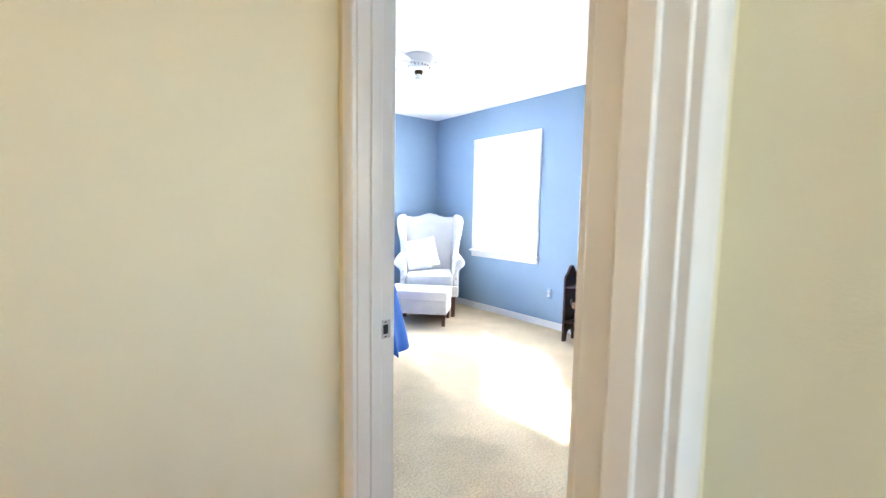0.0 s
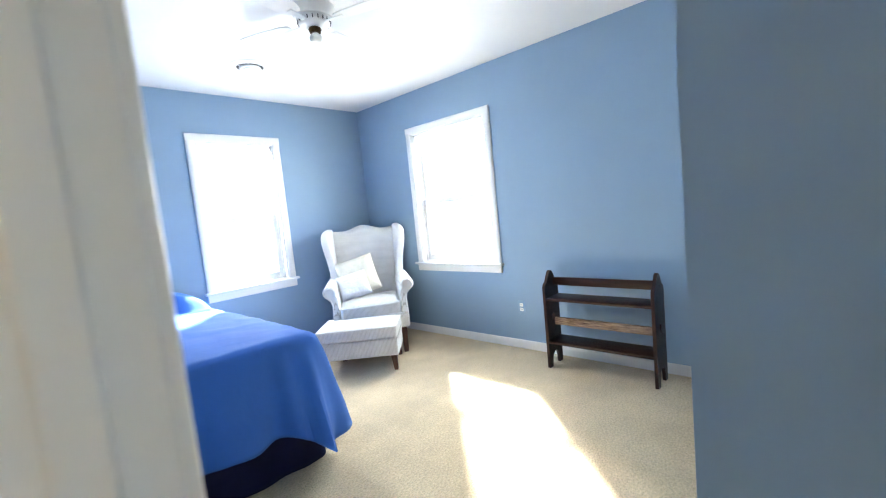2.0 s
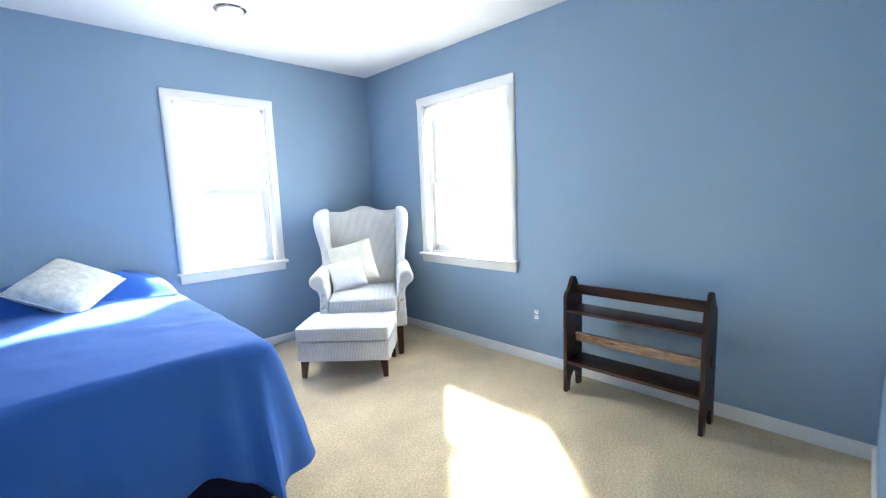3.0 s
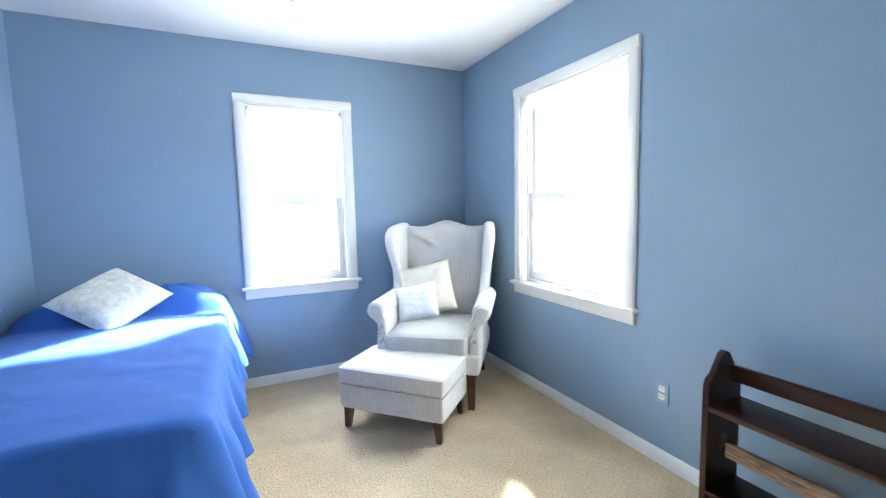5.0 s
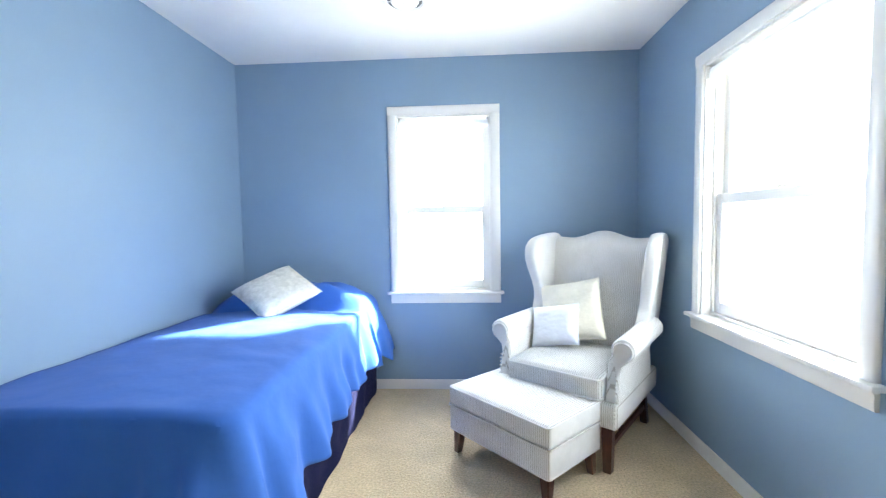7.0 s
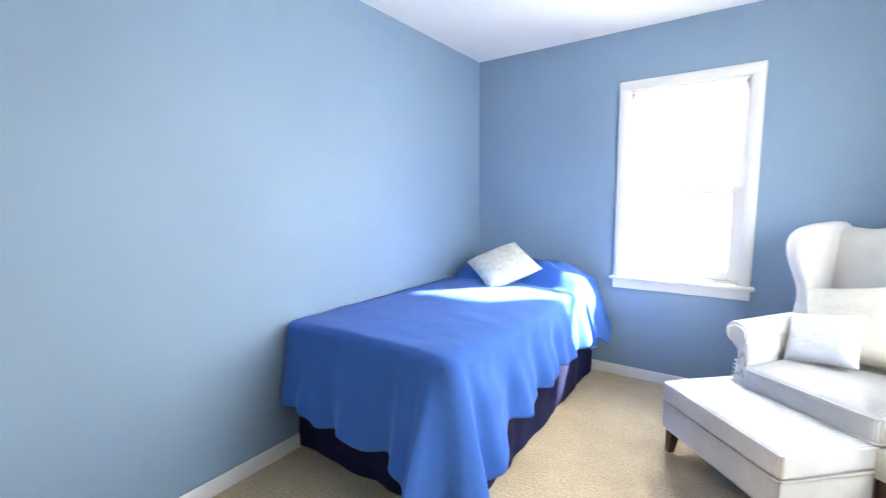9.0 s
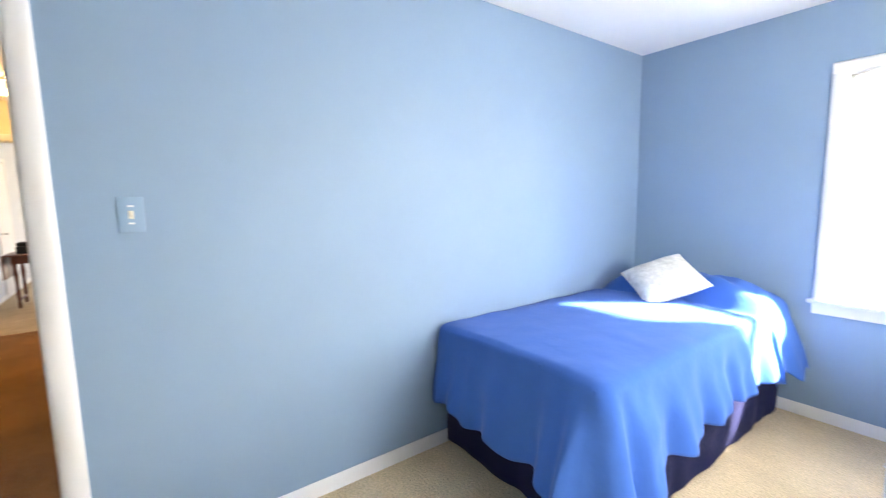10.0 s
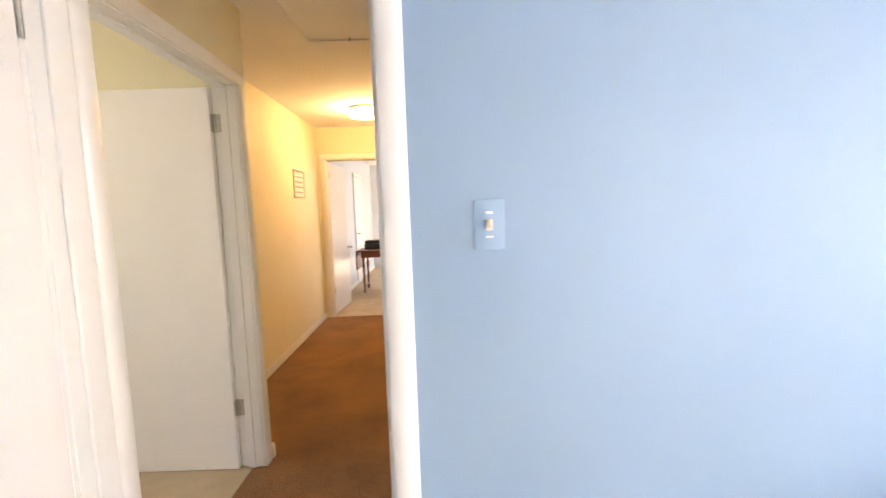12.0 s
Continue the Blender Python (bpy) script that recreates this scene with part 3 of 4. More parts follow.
def make_bed():
    root = thing("bed", "twin bed made with bright blue spread over navy skirt", "bed", Matrix.Translation((1.32, 3.8, 0)))
    back = Matrix.Translation((-1.32, -3.8, 0))
    part("box_spring", move(block((0.85, 2.92, 0.17), (1.81, 4.77, 0.40), 0.03, 3), back), PLAINF, root)
    part("mattress", move(block((0.85, 2.91, 0.40), (1.81, 4.77, 0.655), 0.05, 4), back), PLAINF, root)
    for x, y in ((0.93, 3.02), (1.72, 3.02), (0.93, 4.68), (1.72, 4.68)):
        part("leg", move(block((x - 0.025, y - 0.025, 0), (x + 0.025, y + 0.025, 0.17), 0.004, 1), back), BLACK, root)
    # skirt: pleated panels hung from under the mattress
    bm, _ = drape(12, lambda x, y: 0.42, lambda x, y, d, c: 0.012, lambda x, y, c: 0.0, 0.007, 13.0, 2.0)
    for v in bm.verts:
        v.co.x -= 0.012 if v.co.x > 1.7 else 0.0
        v.co.y += 0.045 if v.co.y < 3.0 else 0.0
    part("bed_skirt", move(bm, back), SKIRT, root, "navy pleated cotton bed skirt")
    # spread: top and hanging sides in one cloth
    bm, vs = drape(26, lambda x, y: top_z(x, y) - 0.02, spread_hem, lambda x, y, c: 0.062 + 0.075 * c + (0.05 if y > 4.45 else 0.0), 0.021, 19.0, 7.0, True)
    spread = part("bedspread", move(bm, back), SPREAD, root, "bright blue cotton bedspread hanging in soft folds")
    sol = spread.modifiers.new("thickness", "SOLIDIFY")
    sol.thickness, sol.offset = 0.005, -1
    return root


make_bed()


def cushion(name, w, h, t, m, material, label, puff=0.5, ears=0.05, seed=0.0, parts=()):
    """A sewn square cushion: two bulging faces that meet in a seam, corners drawn to points. Lies in local xy."""
    bm = bmesh.new()
    n = 34
    sheets = []
    for s in (1, -1):
        rows = []
        for j in range(n + 1):
            row = []
            for i in range(n + 1):
                u, v = -1 + 2 * i / n, -1 + 2 * j / n
                b = max(0.0, (1 - u ** 4) * (1 - v ** 4)) ** puff
                k = 1 - ears * (1 - u * u) * v * v
                l = 1 - ears * (1 - v * v) * u * u
                z = s * t / 2 * b
                z += 0.004 * b * noise.noise(Vector((u * 2.4, v * 2.4, seed + s)))
                z += 0.003 * b * noise.noise(Vector((u * 7, v * 7, seed + 3 * s)))
                row.append(bm.verts.new((u * w / 2 * l, v * h / 2 * k, z)))
            rows.append(row)
        sheets.append(rows)
        for a, c in zip(rows, rows[1:]):
            for i in range(n):
                f = (a[i], a[i + 1], c[i + 1], c[i])
                bm.faces.new(f if s > 0 else f[::-1])
    bmesh.ops.remove_doubles(bm, verts=bm.verts, dist=0.0005)
    root = thing(name, label, "cushion", m)
    part("cover", bm, material, root)
    edge = []
    for i in range(n):
        for_u = -1 + 2 * i / n
        edge.append((for_u * w / 2, -h / 2 * (1 - ears * (1 - for_u ** 2)), 0))
    for i in range(n):
        q = -1 + 2 * i / n
        edge.append((w / 2 * (1 - ears * (1 - q * q)), q * h / 2, 0))
    for i in range(n):
        q = 1 - 2 * i / n
        edge.append((q * w / 2, h / 2 * (1 - ears * (1 - q * q)), 0))
    for i in range(n):
        q = 1 - 2 * i / n
        edge.append((-w / 2 * (1 - ears * (1 - q * q)), q * h / 2, 0))
    part("piping", tube(edge, 0.0042, 6, closed=True), material, root)
    return root


def basis(origin, ex, ey):
    ex = Vector(ex).normalized()
    ez = ex.cross(Vector(ey)).normalized()
    ey = ez.cross(ex)
    m = Matrix((ex, ey, ez)).transposed().to_4x4()
    return Matrix.Translation(origin) @ m


cushion("throw_pillow", 0.41, 0.375, 0.13, basis((1.297, 4.335, 0.825), (0.244, 0.288, 0.13), (-0.30, 0.123, 0.12)), PATTERN, "ivory woven pillow leaning cornerwise on blue bedspread", seed=2.0)


# ---- wing chair and ottoman ----
CHAIR = Matrix.Translation((3.155, 4.160, 0)) @ pose(0, 0, 0, 0, 0, -37.0)


def padded(line, half, centre):
    """An upholstered slab: a closed smooth outline in y and z, with rounded edges across x."""
    n, ring = len(line), []
    for i in range(n):
        a, b, c, d = (Vector(line[(i + k) % n]) for k in (-1, 0, 1, 2))
        for q in (0.0, 0.25, 0.5, 0.75):
            ring.append(0.5 * (2 * b + (c - a) * q + (2 * a - 5 * b + 4 * c - d) * q * q + (3 * b - a - 3 * c + d) * q ** 3))
    mid = Vector(centre)
    layers = [(-1.0, k) for k in (0.06, 0.3, 0.55, 0.78, 0.90)] + [(-0.93, 0.95), (-0.75, 0.98), (-0.4, 0.997), (0, 1.0), (0.4, 0.997), (0.75, 0.98), (0.93, 0.95)] + [(1.0, k) for k in (0.90, 0.78, 0.55, 0.3, 0.06)]
    bm = bmesh.new()
    rows = []
    for x, k in layers:
        rows.append([bm.verts.new((x * half, *(mid + (p - mid) * k))) for p in ring])
    m = len(ring)
    for a, b in zip(rows, rows[1:]):
        for i in range(m):
            bm.faces.new((a[i], a[(i + 1) % m], b[(i + 1) % m], b[i]))
    bm.faces.new(rows[0])
    bm.faces.new(rows[-1][::-1])
    bmesh.ops.recalc_face_normals(bm, faces=bm.faces)
    return bm


def wing_chair():
    root = thing("wing_chair", "ivory pinstriped wing chair on dark wooden legs", "armchair", CHAIR)
    root.scale = (0.97, 1, 1)
    # legs and stretchers
    for sx in (-1, 1):
        part("leg", taper(0.028, 0.021, 0, 0.27, sx * 0.285, -0.285), LEGWOOD, root)
        part("leg", taper(0.026, 0.021, 0, 0.27, sx * 0.265, 0.335, lean=(sx * 0.015, 0.045)), LEGWOOD, root)
        part("stretcher", block((sx * 0.278 - 0.011, -0.265, 0.095), (sx * 0.278 + 0.011, 0.355, 0.125), 0.003, 1), LEGWOOD, root)
    part("stretcher", block((-0.27, -0.02, 0.097), (0.27, 0.004, 0.123), 0.003, 1), LEGWOOD, root)
    # seat rails
    part("seat_frame", block((-0.345, -0.335, 0.235), (0.345, 0.40, 0.365), 0.022, 3), FABRIC, root)
    # seat cushion with crowned top, the front corners square
    bm = block((-0.272, -0.352, 0.362), (0.272, 0.265, 0.487), 0.032, 4)
    bmesh.ops.subdivide_edges(bm, edges=[e for e in bm.edges if e.calc_length() > 0.2], cuts=8, use_grid_fill=True)
    for v in bm.verts:
        if v.co.z > 0.44:
            v.co.z += 0.022 * max(0, 1 - (v.co.x / 0.29) ** 2) * max(0, 1 - ((v.co.y + 0.08) / 0.29) ** 2)
    cush = part("seat_cushion", bm, FABRIC, root)
    for z in (0.378, 0.474):
        part("piping", tube([(-0.266, 0.25, z), (-0.268, -0.33, z), (-0.25, -0.350, z), (0.25, -0.350, z), (0.268, -0.33, z), (0.266, 0.25, z)], 0.0055, 8), PLAINF, cush)
    # back: leaning padded panel with a serpentine crest
    bm = bmesh.new()
    nx, nz = 28, 26
    def crest(u):
        return 1.155 + 0.020 * math.cos(u * math.pi) + 0.012 * math.cos(2 * math.pi * u) - 0.006
    fronts, backs = [], []
    for j in range(nz + 1):
        rf, rb = [], []
        for i in range(nx + 1):
            u, k = -1 + 2 * i / nx, j / nz
            z = 0.40 + (crest(u) - 0.40) * k
            half = 0.285 + 0.055 * k
            y = 0.230 + 0.19 * (z - 0.40)
            belly = 0.05 * (1 - u ** 4) * math.sin(math.pi * min(1, k * 0.92 + 0.08)) ** 0.6
            edge = 0.035 * max(0, (k - 0.93) / 0.07) ** 2
            rf.append(bm.verts.new((u * half, y - belly + edge, z)))
            rb.append(bm.verts.new((u * half, y + 0.095 - edge * 0.8, z)))
        fronts.append(rf)
        backs.append(rb)
    for j in range(nz):
        for i in range(nx):
            bm.faces.new((fronts[j][i], fronts[j][i + 1], fronts[j + 1][i + 1], fronts[j + 1][i]))
            bm.faces.new((backs[j][i], backs[j + 1][i], backs[j + 1][i + 1], backs[j][i + 1]))
        bm.faces.new((fronts[j][0], fronts[j + 1][0], backs[j + 1][0], backs[j][0]))
        bm.faces.new((fronts[j][nx], backs[j][nx], backs[j + 1][nx], fronts[j + 1][nx]))
    for i in range(nx):
        bm.faces.new((fronts[nz][i], fronts[nz][i + 1], backs[nz][i + 1], backs[nz][i]))
        bm.faces.new((fronts[0][i], backs[0][i], backs[0][i + 1], fronts[0][i + 1]))
    part("backrest", bm, FABRIC, root)
    # wings: outline seen from the side, front edge swelling forward at ear height
    line = [(0.33, 0.60), (0.37, 0.85), (0.405, 1.10), (0.40, 1.145), (0.36, 1.166), (0.29, 1.168), (0.20, 1.160), (0.11, 1.140), (0.055, 1.105), (0.030, 1.06), (0.026, 1.00), (0.042, 0.93), (0.068, 0.86), (0.078, 0.80), (0.070, 0.74), (0.045, 0.69), (0.03, 0.62), (0.10, 0.56), (0.25, 0.56)]
    for sx in (-1, 1):
        bm = padded([(y + 0.07, z) for y, z in line], 0.0375, (0.27, 0.88))
        for v in bm.verts:
            k = (v.co.z - 0.56) / 0.6
            fwd = max(0, 0.32 - v.co.y)
            v.co.x = sx * (0.312 + 0.040 * k + 0.20 * fwd * k) + v.co.x * (0.85 + 0.15 * k)
        part("wing", bm, PLAINF, root)
        # arm: rolled top over a panel that narrows below the scroll
        pts = []
        for a in range(-60, 215, 18):
            pts.append((0.347 + 0.062 * math.cos(radians(a)), 0.632 + 0.060 * math.sin(radians(a))))
        pts += [(0.278, 0.58), (0.276, 0.50), (0.276, 0.365), (0.345, 0.365), (0.342, 0.43), (0.338, 0.50), (0.346, 0.55)]
        bm = prism([(sx * x, z) for x, z in pts], 0.56, 0.016, 3, "xz")
        for v in bm.verts:
            front = max(0.0, (-0.10 - v.co.y) / 0.18)
            v.co.x += sx * 0.012 * front * max(0, (v.co.z - 0.45) / 0.25)
            v.co.z -= 0.012 * front if v.co.z > 0.55 else 0
            v.co.y -= 0.012 + 0.03 * front * max(0, (0.52 - v.co.z) / 0.16)
        arm = part("arm", bm, FABRICY, root)
        # welt of nailheads round the scroll and down the front
        run = [(0.345 + 0.046 * math.cos(radians(a)), 0.628 + 0.044 * math.sin(radians(a))) for a in range(-50, 200, 14)] + [(0.300, 0.57), (0.296, 0.52)]
        bm = bmesh.new()
        for x, z in run:
            bmesh.ops.create_uvsphere(bm, u_segments=8, v_segments=5, radius=0.006, matrix=Matrix.Translation((sx * (x + 0.012 * max(0, (z - 0.45) / 0.25)), -0.294, z - 0.012)))
        for z in [0.25 + 0.02 * k for k in range(13)]:
            bmesh.ops.create_uvsphere(bm, u_segments=8, v_segments=5, radius=0.0055, matrix=Matrix.Translation((sx * 0.332, -0.332 - 0.004 * (z < 0.35) + 0.02 * max(0, (z - 0.38) / 0.12), z)))
        tagged(part("nailhead_trim", bm, PLAINF, arm), kind="stuff")
    part("outer_back", block((-0.30, 0.365, 0.36), (0.30, 0.40, 0.62), 0.012, 2), PLAINF, root)
    return root


wing_chair()
cushion("back_cushion", 0.38, 0.37, 0.13, CHAIR @ Matrix.Translation((-0.095, 0.135, 0.688)) @ pose(0, 0, 0, 72, 4, 0) @ pose(0, 0, 0, 0, 0, 17), CREAM, "cream quilted square cushion on the wing chair", seed=5.0)
cushion("small_cushion", 0.285, 0.255, 0.11, CHAIR @ Matrix.Translation((-0.140, 0.005, 0.620)) @ pose(0, 0, 0, 58, 0, 0) @ pose(0, 0, 0, 0, 0, 13), PALEBLUE, "small pale lavender ribbed cushion on the wing chair", seed=8.0)


def ottoman():
    ang = math.degrees(math.atan2(-0.729, 0.684))
    root = thing("ottoman", "ivory pinstriped ottoman with braid on tapered wooden legs", "ottoman", Matrix.Translation((2.789, 3.846, 0)) @ pose(0, 0, 0, 0, 0, ang))
    w, d = 0.325, 0.212
    for sx in (-1, 1):
        for sy in (-1, 1):
            part("leg", taper(0.026, 0.016, 0, 0.135, sx * (w - 0.042), sy * (d - 0.042), lean=(sx * 0.01, sy * 0.01)), LEGWOOD, root)
    part("base", block((-w, -d, 0.125), (w, d, 0.268), 0.014, 3), FABRIC, root)
    bm = block((-w - 0.003, -d - 0.003, 0.264), (w + 0.003, d + 0.003, 0.372), 0.022, 4)
    bmesh.ops.subdivide_edges(bm, edges=[e for e in bm.edges if e.calc_length() > 0.2], cuts=8, use_grid_fill=True)
    for v in bm.verts:
        if v.co.z > 0.33:
            v.co.z += 0.020 * max(0, 1 - (v.co.x / w) ** 2) * max(0, 1 - (v.co.y / d) ** 2)
    top = part("top_cushion", bm, FABRIC, root)
    for z, r, o, material, name in ((0.266, 0.005, 0.002, BRAID, "braid"), (0.362, 0.0048, 0.0, PLAINF, "piping"), (0.133, 0.004, -0.002, PLAINF, "piping")):
        a, b = w + o, d + o
        c = 0.012
        loop = [(-a + c, -b, z), (a - c, -b, z), (a, -b + c, z), (a, b - c, z), (a - c, b, z), (-a + c, b, z), (-a, b - c, z), (-a, -b + c, z)]
        part(name, tube(loop, r, 8, closed=True), material, top)
    bm = bmesh.new()
    for k in range(62):
        x = -w + 0.01 + (2 * w - 0.02) * k / 61
        for y in (-d - 0.006, d + 0.006):
            bmesh.ops.create_uvsphere(bm, u_segments=6, v_segments=4, radius=0.0052, matrix=Matrix.Translation((x, y, 0.267)))
    for k in range(40):
        y = -d + 0.01 + (2 * d - 0.02) * k / 39
        for x in (-w - 0.006, w + 0.006):
            bmesh.ops.create_uvsphere(bm, u_segments=6, v_segments=4, radius=0.0052, matrix=Matrix.Translation((x, y, 0.267)))
    tagged(part("braid_bead_trim", bm, PLAINF, top), kind="stuff")
    return root


ottoman()


# ---- book rack ----
def book_rack():
    root = thing("book_rack", "low dark-stained wooden book rack against blue wall", "bookshelf", Matrix.Translation((3.555, 2.076, 0)))
    half, dp = 0.385, 0.10
    out = [(-dp, 0.0), (-dp, 0.605), (-dp + 0.010, 0.632), (-dp + 0.036, 0.648), (-dp + 0.056, 0.682), (-0.022, 0.716), (0, 0.726), (0.022, 0.716), (dp - 0.056, 0.682), (dp - 0.036, 0.648), (dp - 0.010, 0.632), (dp, 0.605), (dp, 0.0), (dp - 0.045, 0.0), (dp - 0.050, 0.06), (dp - 0.062, 0.088), (0.022, 0.100), (0, 0.112), (-0.022, 0.100), (-dp + 0.062, 0.088), (-dp + 0.050, 0.06), (-dp + 0.045, 0.0)]
    hole = [(0.0, 0.335), (0.012, 0.342), (0.012, 0.362), (0.020, 0.374), (0.016, 0.392), (0.0, 0.402), (-0.016, 0.392), (-0.020, 0.374), (-0.012, 0.362), (-0.012, 0.342)]
    for s in (-1, 1):
        bm = bmesh.new()
        t = 0.021
        rings = []
        for x in (-t / 2, t / 2):
            o = [bm.verts.new((p[0], s * (half - 0.0105) + x, p[1])) for p in out]
            h = [bm.verts.new((p[0], s * (half - 0.0105) + x, p[1])) for p in hole]
            edges = [bm.edges.new((q[i], q[(i + 1) % len(q)])) for q in (o, h) for i in range(len(q))]
            bmesh.ops.triangle_fill(bm, edges=edges, use_beauty=True, use_dissolve=False)
            rings.append((o, h))
        for k in (0, 1):
            a, b = rings[0][k], rings[1][k]
            for i in range(len(a)):
                j = (i + 1) % len(a)
                bm.faces.new((a[i], a[j], b[j], b[i]))
        part("side_panel", bm, DARKWOOD, root)
    y0, y1 = -half + 0.021, half - 0.021
    for z in (0.186, 0.512):
        part("shelf", block((-dp + 0.004, y0, z), (dp - 0.004, y1, z + 0.020), 0.003, 2), DARKWOOD, root)
    part("top_rail", block((dp - 0.075, y0, 0.608), (dp - 0.055, y1, 0.668), 0.003, 2), DARKWOOD, root)
    part("middle_rail", block((dp - 0.085, y0, 0.305), (dp - 0.065, y1, 0.362), 0.003, 2), WORNWOOD, root, "worn pale oak rail")
    for s in (-1, 1):
        for z in (0.196, 0.333, 0.522, 0.638):
            part("peg", move(lathe([(0.006, 0), (0.005, 0.004), (0.0, 0.005)], 10), Matrix.Translation((0.02, s * half, z)) @ pose(0, 0, 0, -90 * s)), DARKWOOD, root)
    return root


book_rack()


# ---- wall fittings ----
def outlet(m, label):
    root = thing("wall_outlet", label, "outlet", m)
    plate = part("cover_plate", block((-0.036, -0.006, -0.058), (0.036, 0, 0.058), 0.003, 2), PLATE, root)
    for z in (-0.02, 0.02):
        face = part("receptacle", block((-0.017, -0.0085, z - 0.0145), (0.017, -0.003, z + 0.0145), 0.004, 2), PLASTIC, plate, "white receptacle face")
        for x in (-0.006, 0.006):
            part("slot", block((x - 0.0012, -0.0090, z - 0.002), (x + 0.0012, -0.0080, z + 0.008)), BLACK, face)
    part("screw", move(lathe([(0.0035, 0), (0.003, 0.0015)], 10), Matrix.Translation((0, -0.006, 0)) @ pose(0, 0, 0, 90)), CHROME, plate)
    return root


outlet(Matrix.Translation((3.75, 2.841, 0.362)) @ pose(0, 0, 0, 0, 0, -90), "white duplex outlet on a blue-painted plate, east wall")
outlet(Matrix.Translation((CX, 0.631, 0.36)) @ pose(0, 0, 0, 0, 0, -90), "white duplex outlet on a blue-painted plate, closet wall")
outlet(Matrix.Translation((1.900, 4.812, 0.406)), "white duplex outlet on a blue-painted plate near bed")


def switch(m):
    root = thing("light_switch", "almond toggle light switch on a blue-painted plate", "switch", m)
    plate = part("cover_plate", block((-0.038, -0.006, -0.062), (0.038, 0, 0.062), 0.003, 2), PLATE, root)
    t = part("toggle", move(block((-0.005, -0.018, -0.008), (0.005, 0, 0.008), 0.002, 2), Matrix.Translation((0, -0.004, 0)) @ pose(0, 0, 0, -22)), ALMOND, plate, "almond plastic toggle")
    part("toggle_surround", block((-0.008, -0.0075, -0.014), (0.008, -0.004, 0.014), 0.001, 1), ALMOND, plate)
    for z in (-0.030, 0.030):
        part("screw", block((-0.009, -0.0072, z - 0.003), (0.009, -0.005, z + 0.003), 0.001, 1), PLASTIC, plate)
    return root


switch(Matrix.Translation((0.822, 1.543, 1.336)) @ pose(0, 0, 0, 0, 0, 90))


def ceiling_vent():
    root = thing("ceiling_vent", "round white ceiling air diffuser with dark slots", "vent", Matrix.Translation((2.209, 4.002, CZ)))
    part("backing", lathe([(0.0, -0.014), (0.093, -0.014), (0.093, -0.001), (0.0, -0.001)], 40), BLACK, root)
    part("rim", lathe([(0.092, 0), (0.090, -0.012), (0.105, -0.020), (0.138, -0.006), (0.140, 0)], 48), PLASTIC, root)
    for r, z in ((0.074, -0.022), (0.048, -0.027)):
        bm = lathe([(r - 0.006, z - 0.002), (r, z + 0.006), (r + 0.001, z + 0.005), (r - 0.004, z - 0.004)], 40)
        part("cone", bm, PLASTIC, root)
    part("centre_cap", lathe([(0.0, -0.034), (0.014, -0.033), (0.018, -0.026), (0.0, -0.020)], 24), PLASTIC, root)
    for a in range(0, 180, 60):
        part("spoke", move(block((-0.09, -0.003, -0.015), (0.09, 0.003, -0.010)), pose(0, 0, 0, 0, 0, a)), PLASTIC, root)
    return root


ceiling_vent()


def ceiling_fan():
    root = thing("ceiling_fan", "white flush-mounted ceiling fan with brass lamp fitting", "ceiling fan", Matrix.Translation((2.135, 2.995, CZ)))
    part("canopy", lathe([(0.0, 0), (0.120, 0), (0.122, -0.014), (0.116, -0.036), (0.102, -0.058), (0.0, -0.058)], 40), PLASTIC, root)
    motor = part("motor_housing", lathe([(0.0, -0.056), (0.094, -0.056), (0.094, -0.066), (0.084, -0.092), (0.058, -0.108), (0.0, -0.110)], 40), PLASTIC, root)
    for k in range(20):
        part("vent_slot", move(block((0.083, -0.0025, -0.088), (0.0925, 0.0025, -0.070)), pose(0, 0, 0, 0, 0, k * 18)), BLACK, motor)
    part("lamp_fitting", lathe([(0.0, -0.108), (0.032, -0.108), (0.036, -0.118), (0.030, -0.136), (0.0, -0.138)], 28), BRASS, root, "dark brass lamp fitting")
    part("bulb", lathe([(0.0, -0.134), (0.016, -0.137), (0.032, -0.152), (0.036, -0.168), (0.028, -0.184), (0.0, -0.192)], 28), GLOBE, root, "frosted glass lamp globe")
    blade = [(0.150, -0.040), (0.20, -0.056), (0.36, -0.066), (0.50, -0.064), (0.525, -0.045), (0.532, 0.0), (0.525, 0.045), (0.50, 0.064), (0.36, 0.066), (0.20, 0.056), (0.150, 0.040)]
    for k in range(4):
        turn = pose(0, 0, 0, 0, 0, 20 + 90 * k)
        b = part("blade", move(prism(blade, 0.007, 0.002, 1, "xy"), turn @ Matrix.Translation((0, 0, -0.082)) @ pose(0, 0, 0, 9)), PLASTIC, root, "white painted fan blade")
        part("blade_bracket", move(block((0.080, -0.016, -0.004), (0.20, 0.016, 0.001), 0.002, 1), turn @ Matrix.Translation((0, 0, -0.087)) @ pose(0, 0, 0, 9)), PLASTIC, b)
    return root


ceiling_fan()


# ---- hall fittings ----
def hall_lamp():
    root = thing("ceiling_lamp", "lit frosted drum ceiling lamp in the hall", "ceiling lamp", Matrix.Translation((-2.62, 0.72, CZ)))
    part("pan", lathe([(0.0, 0), (0.150, 0), (0.150, -0.022), (0.142, -0.028), (0.0, -0.028)], 40), PLASTIC, root)
    d = part("shade", lathe([(0.132, -0.026), (0.146, -0.034), (0.150, -0.060), (0.142, -0.095), (0.120, -0.104), (0.0, -0.106), (0.0, -0.100), (0.118, -0.098), (0.136, -0.090), (0.143, -0.060), (0.138, -0.036), (0.128, -0.028)], 40), GLOW, root, "glowing frosted glass shade")
    d.visible_shadow = False
    return root


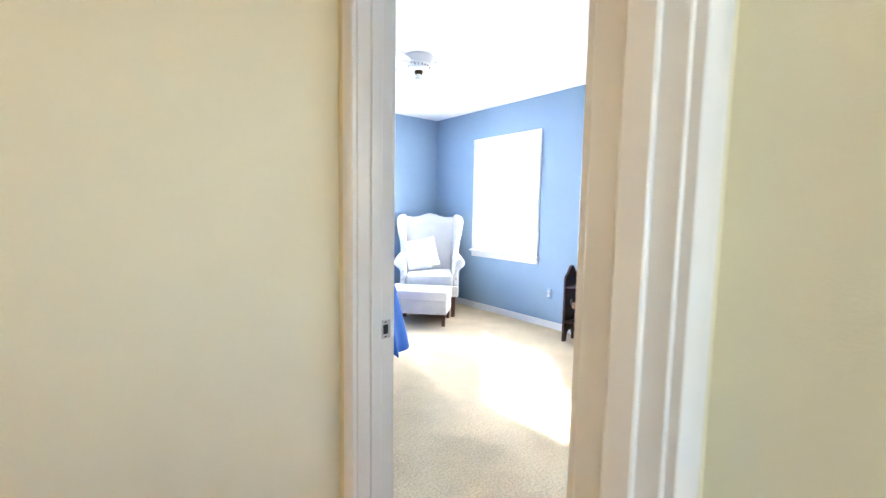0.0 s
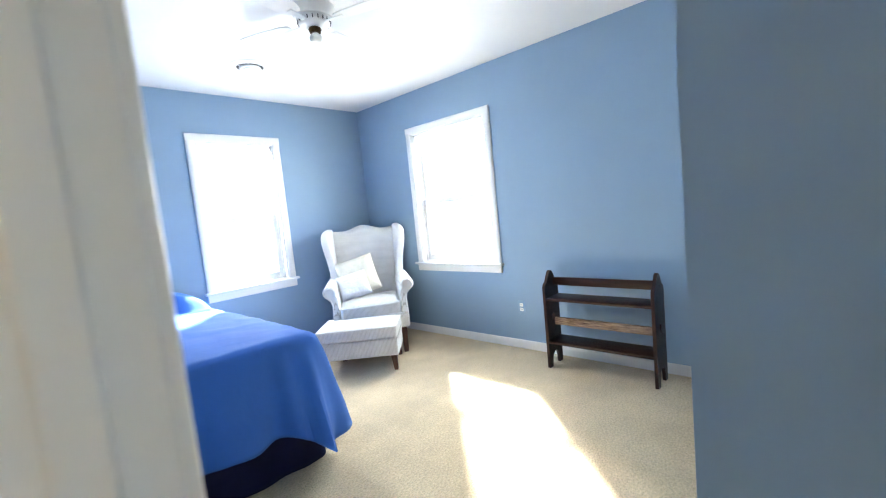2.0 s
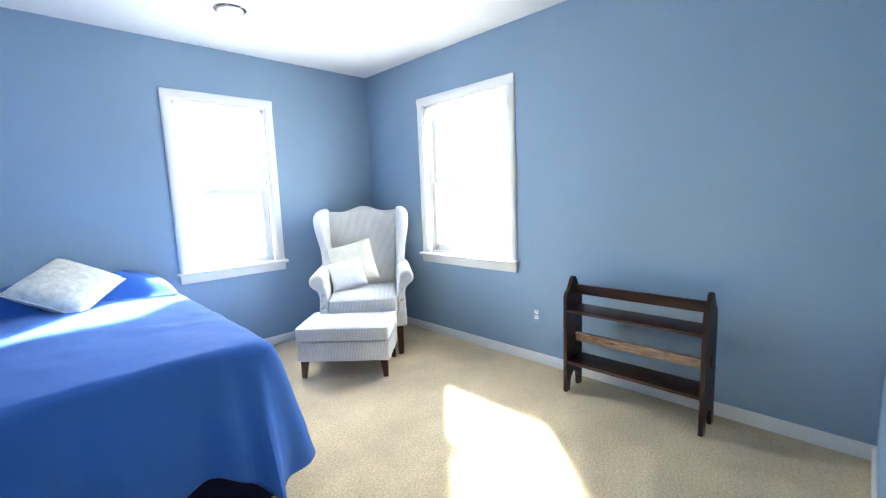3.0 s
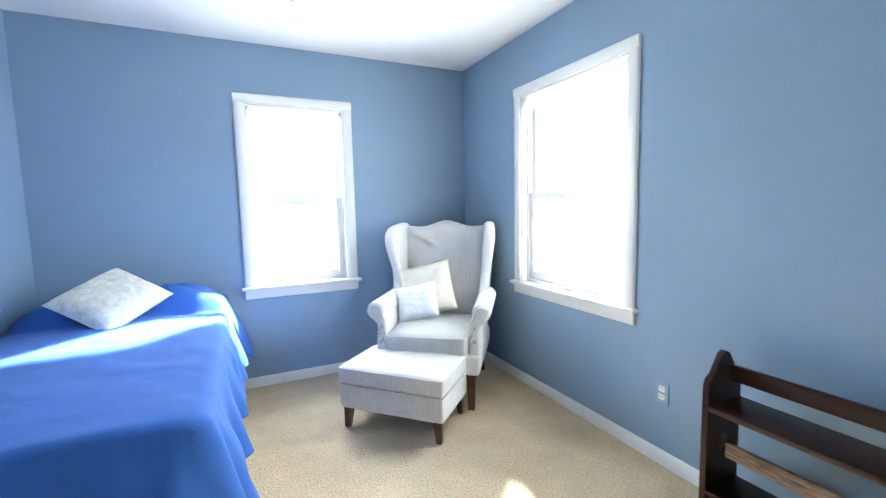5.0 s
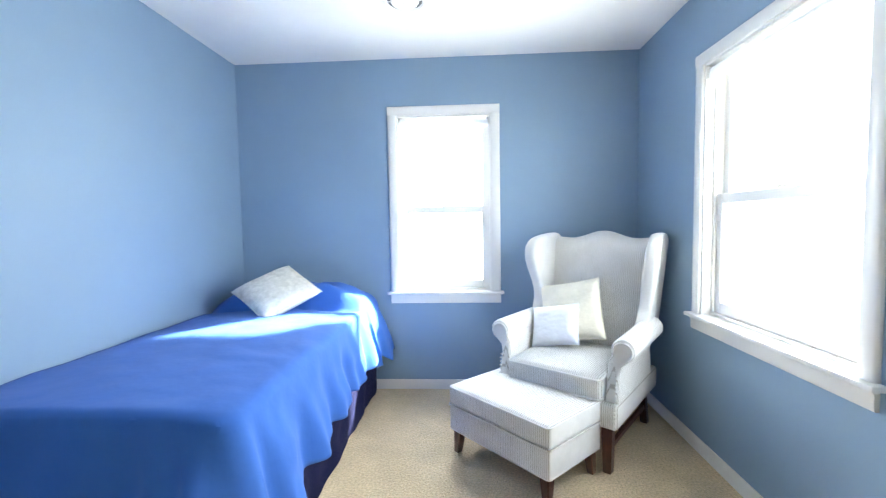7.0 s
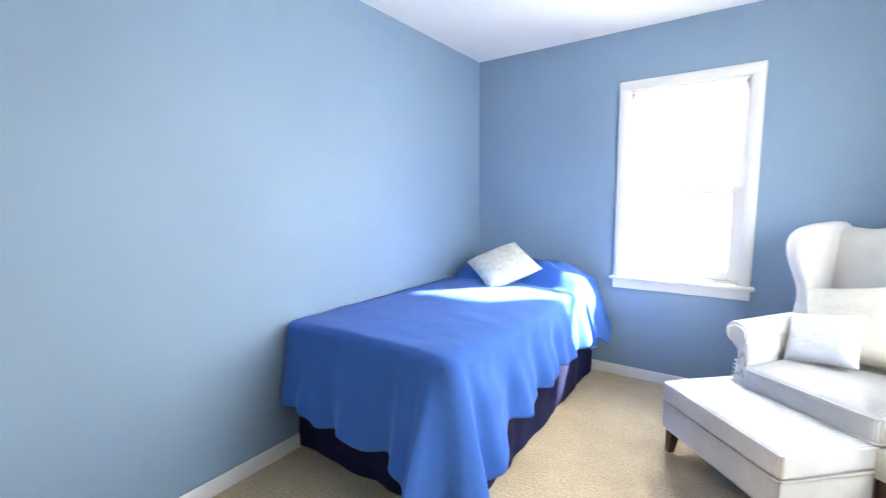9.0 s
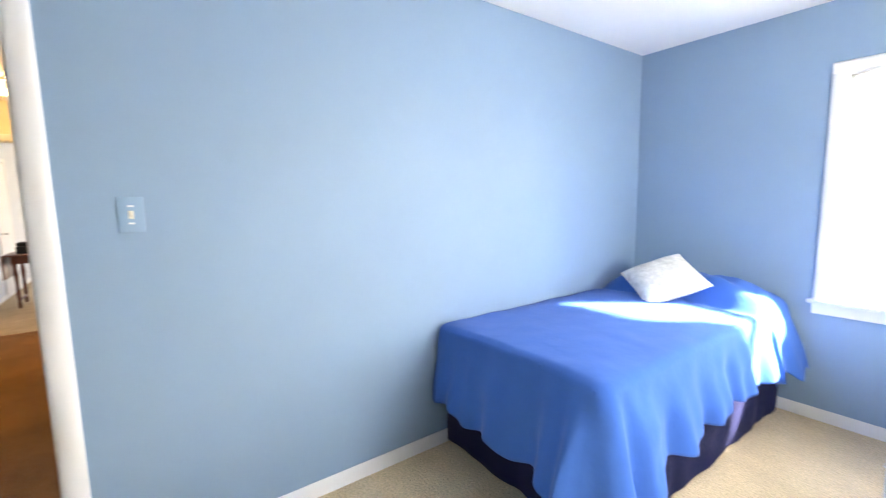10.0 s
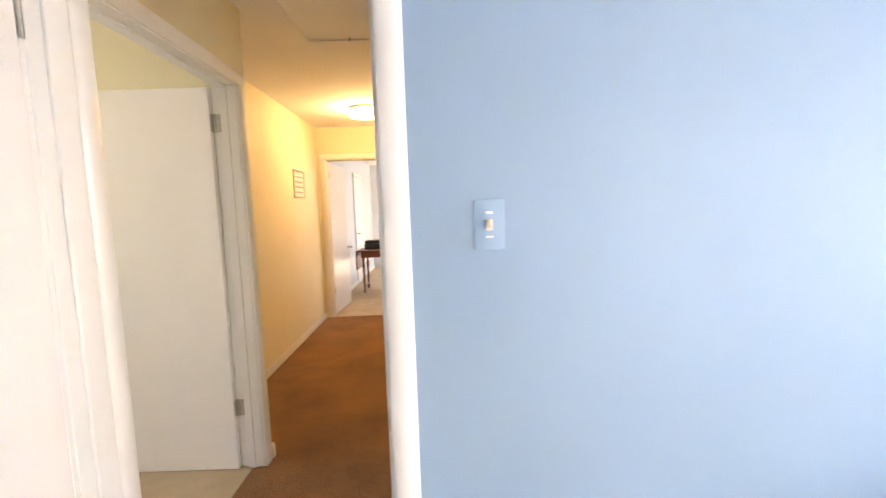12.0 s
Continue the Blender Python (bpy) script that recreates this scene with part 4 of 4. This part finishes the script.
hall_lamp()
hatch = thing("attic_hatch", "white attic hatch with thin trim in the hall ceiling", "hatch", Matrix.Translation((-0.49, 0.93, CZ)))
part("panel", block((-0.37, -0.265, -0.004), (0.37, 0.265, -0.001)), CEIL, hatch)
for lo, hi in (((-0.39, -0.285, -0.012), (0.39, -0.265, 0)), ((-0.39, 0.265, -0.012), (0.39, 0.285, 0)), ((-0.39, -0.265, -0.012), (-0.37, 0.265, 0)), ((0.37, -0.265, -0.012), (0.39, 0.265, 0))):
    part("trim_strip", block(lo, hi, 0.002, 1), CEIL, hatch)
part("pull_ring", tube([(-0.34, 0.0, -0.004), (-0.34, 0.0, -0.03)], 0.004, 8), CHROME, hatch)


def picture(m, w, h, label, rows):
    root = thing("framed_picture", label, "picture", m)
    f = 0.018
    for lo, hi in (((-w, -0.018, -h), (w, 0, -h + f)), ((-w, -0.018, h - f), (w, 0, h)), ((-w, -0.018, -h + f), (-w + f, 0, h - f)), ((w - f, -0.018, -h + f), (w, 0, h - f))):
        part("frame_bar", block(lo, hi, 0.003, 1), CHROME, root)
    sheet = part("print", block((-w + f, -0.008, -h + f), (w - f, -0.002, h - f)), PAPER, root)
    for k in range(rows):
        z = h - f - 0.05 - k * (2 * h - 0.12) / max(1, rows - 1) * 0.9
        part("printed_bar", block((-w + 0.05, -0.0095, z - 0.016), (w - 0.05 - 0.03 * (k % 2), -0.008, z)), PRINT, sheet)
    return root


picture(Matrix.Translation((-2.79, HS, 1.69)) @ pose(0, 0, 0, 0, 0, 180), 0.18, 0.15, "small silver-framed print on the yellow hall wall", 4)
picture(Matrix.Translation((-5.1, -0.08, 1.42)) @ pose(0, 0, 0, 0, 0, 180), 0.10, 0.22, "narrow framed print on the far room wall", 3)


# ---- far room ----
closet = tagged(thing("door", "white painted closed door in the far room", "door", Matrix.Translation((-6.5, -0.079, 0))), kind="structure")
part("leaf", block((-0.38, 0.0, 0.012), (0.38, 0.018, 2.02), 0.002, 1), DOORW, closet)
knob(closet, 0.31, 0.018, 0.95, 1)
for x in (-0.445, 0.385):
    part("casing", block((x, 0.0, 0), (x + 0.06, 0.024, 2.09), 0.004, 1), WHITE, closet)
part("head_casing", block((-0.385, 0.0, 2.03), (0.385, 0.022, 2.09), 0.004, 1), WHITE, closet)


def drop_leaf_table():
    root = thing("drop_leaf_table", "cherry drop-leaf table on turned legs, leaf hanging", "table", Matrix.Translation((-5.35, 0.40, 0)))
    part("tabletop", block((-0.30, -0.28, 0.700), (0.30, 0.42, 0.722), 0.006, 2), REDWOOD, root)
    part("drop_leaf", block((-0.28, -0.305, 0.40), (0.28, -0.284, 0.716), 0.006, 2), REDWOOD, root)
    part("apron", block((-0.25, -0.22, 0.60), (0.25, 0.36, 0.700), 0.003, 1), REDWOOD, root)
    for x in (-0.22, 0.22):
        for y in (-0.19, 0.33):
            part("leg", lathe([(0.0, 0), (0.016, 0), (0.02, 0.05), (0.014, 0.10), (0.022, 0.20), (0.017, 0.34), (0.026, 0.46), (0.018, 0.54), (0.028, 0.60), (0.0, 0.60)], 16, (x, y, 0)), REDWOOD, root)
    part("stretcher", block((-0.22, -0.20, 0.09), (0.22, -0.18, 0.12), 0.003, 1), REDWOOD, root)
    return root


drop_leaf_table()
box_thing = thing("black_box", "black plastic device lying on the cherry table", "device", Matrix.Translation((-5.35, 0.36, 0.722)))
part("body", block((-0.13, -0.14, 0), (0.13, 0.14, 0.10), 0.02, 3), BLACK, box_thing)
part("lid", block((-0.12, -0.13, 0.10), (0.12, 0.13, 0.15), 0.018, 3), BLACK, box_thing)


def side_chair():
    root = thing("side_chair", "cherry wood side chair beside the table", "chair", Matrix.Translation((-5.25, 1.12, 0)))
    part("seat", block((-0.20, -0.20, 0.42), (0.20, 0.20, 0.455), 0.012, 2), REDWOOD, root)
    for x in (-0.17, 0.17):
        part("leg", taper(0.018, 0.013, 0, 0.42, x, -0.17), REDWOOD, root)
        part("leg", taper(0.018, 0.013, 0, 0.42, x, 0.17), REDWOOD, root)
        part("back_post", taper(0.014, 0.018, 0.455, 0.84, x, 0.18), REDWOOD, root)
    for z in (0.58, 0.78):
        part("back_slat", block((-0.16, 0.17, z), (0.16, 0.188, z + 0.05), 0.005, 2), REDWOOD, root)
    return root


side_chair()
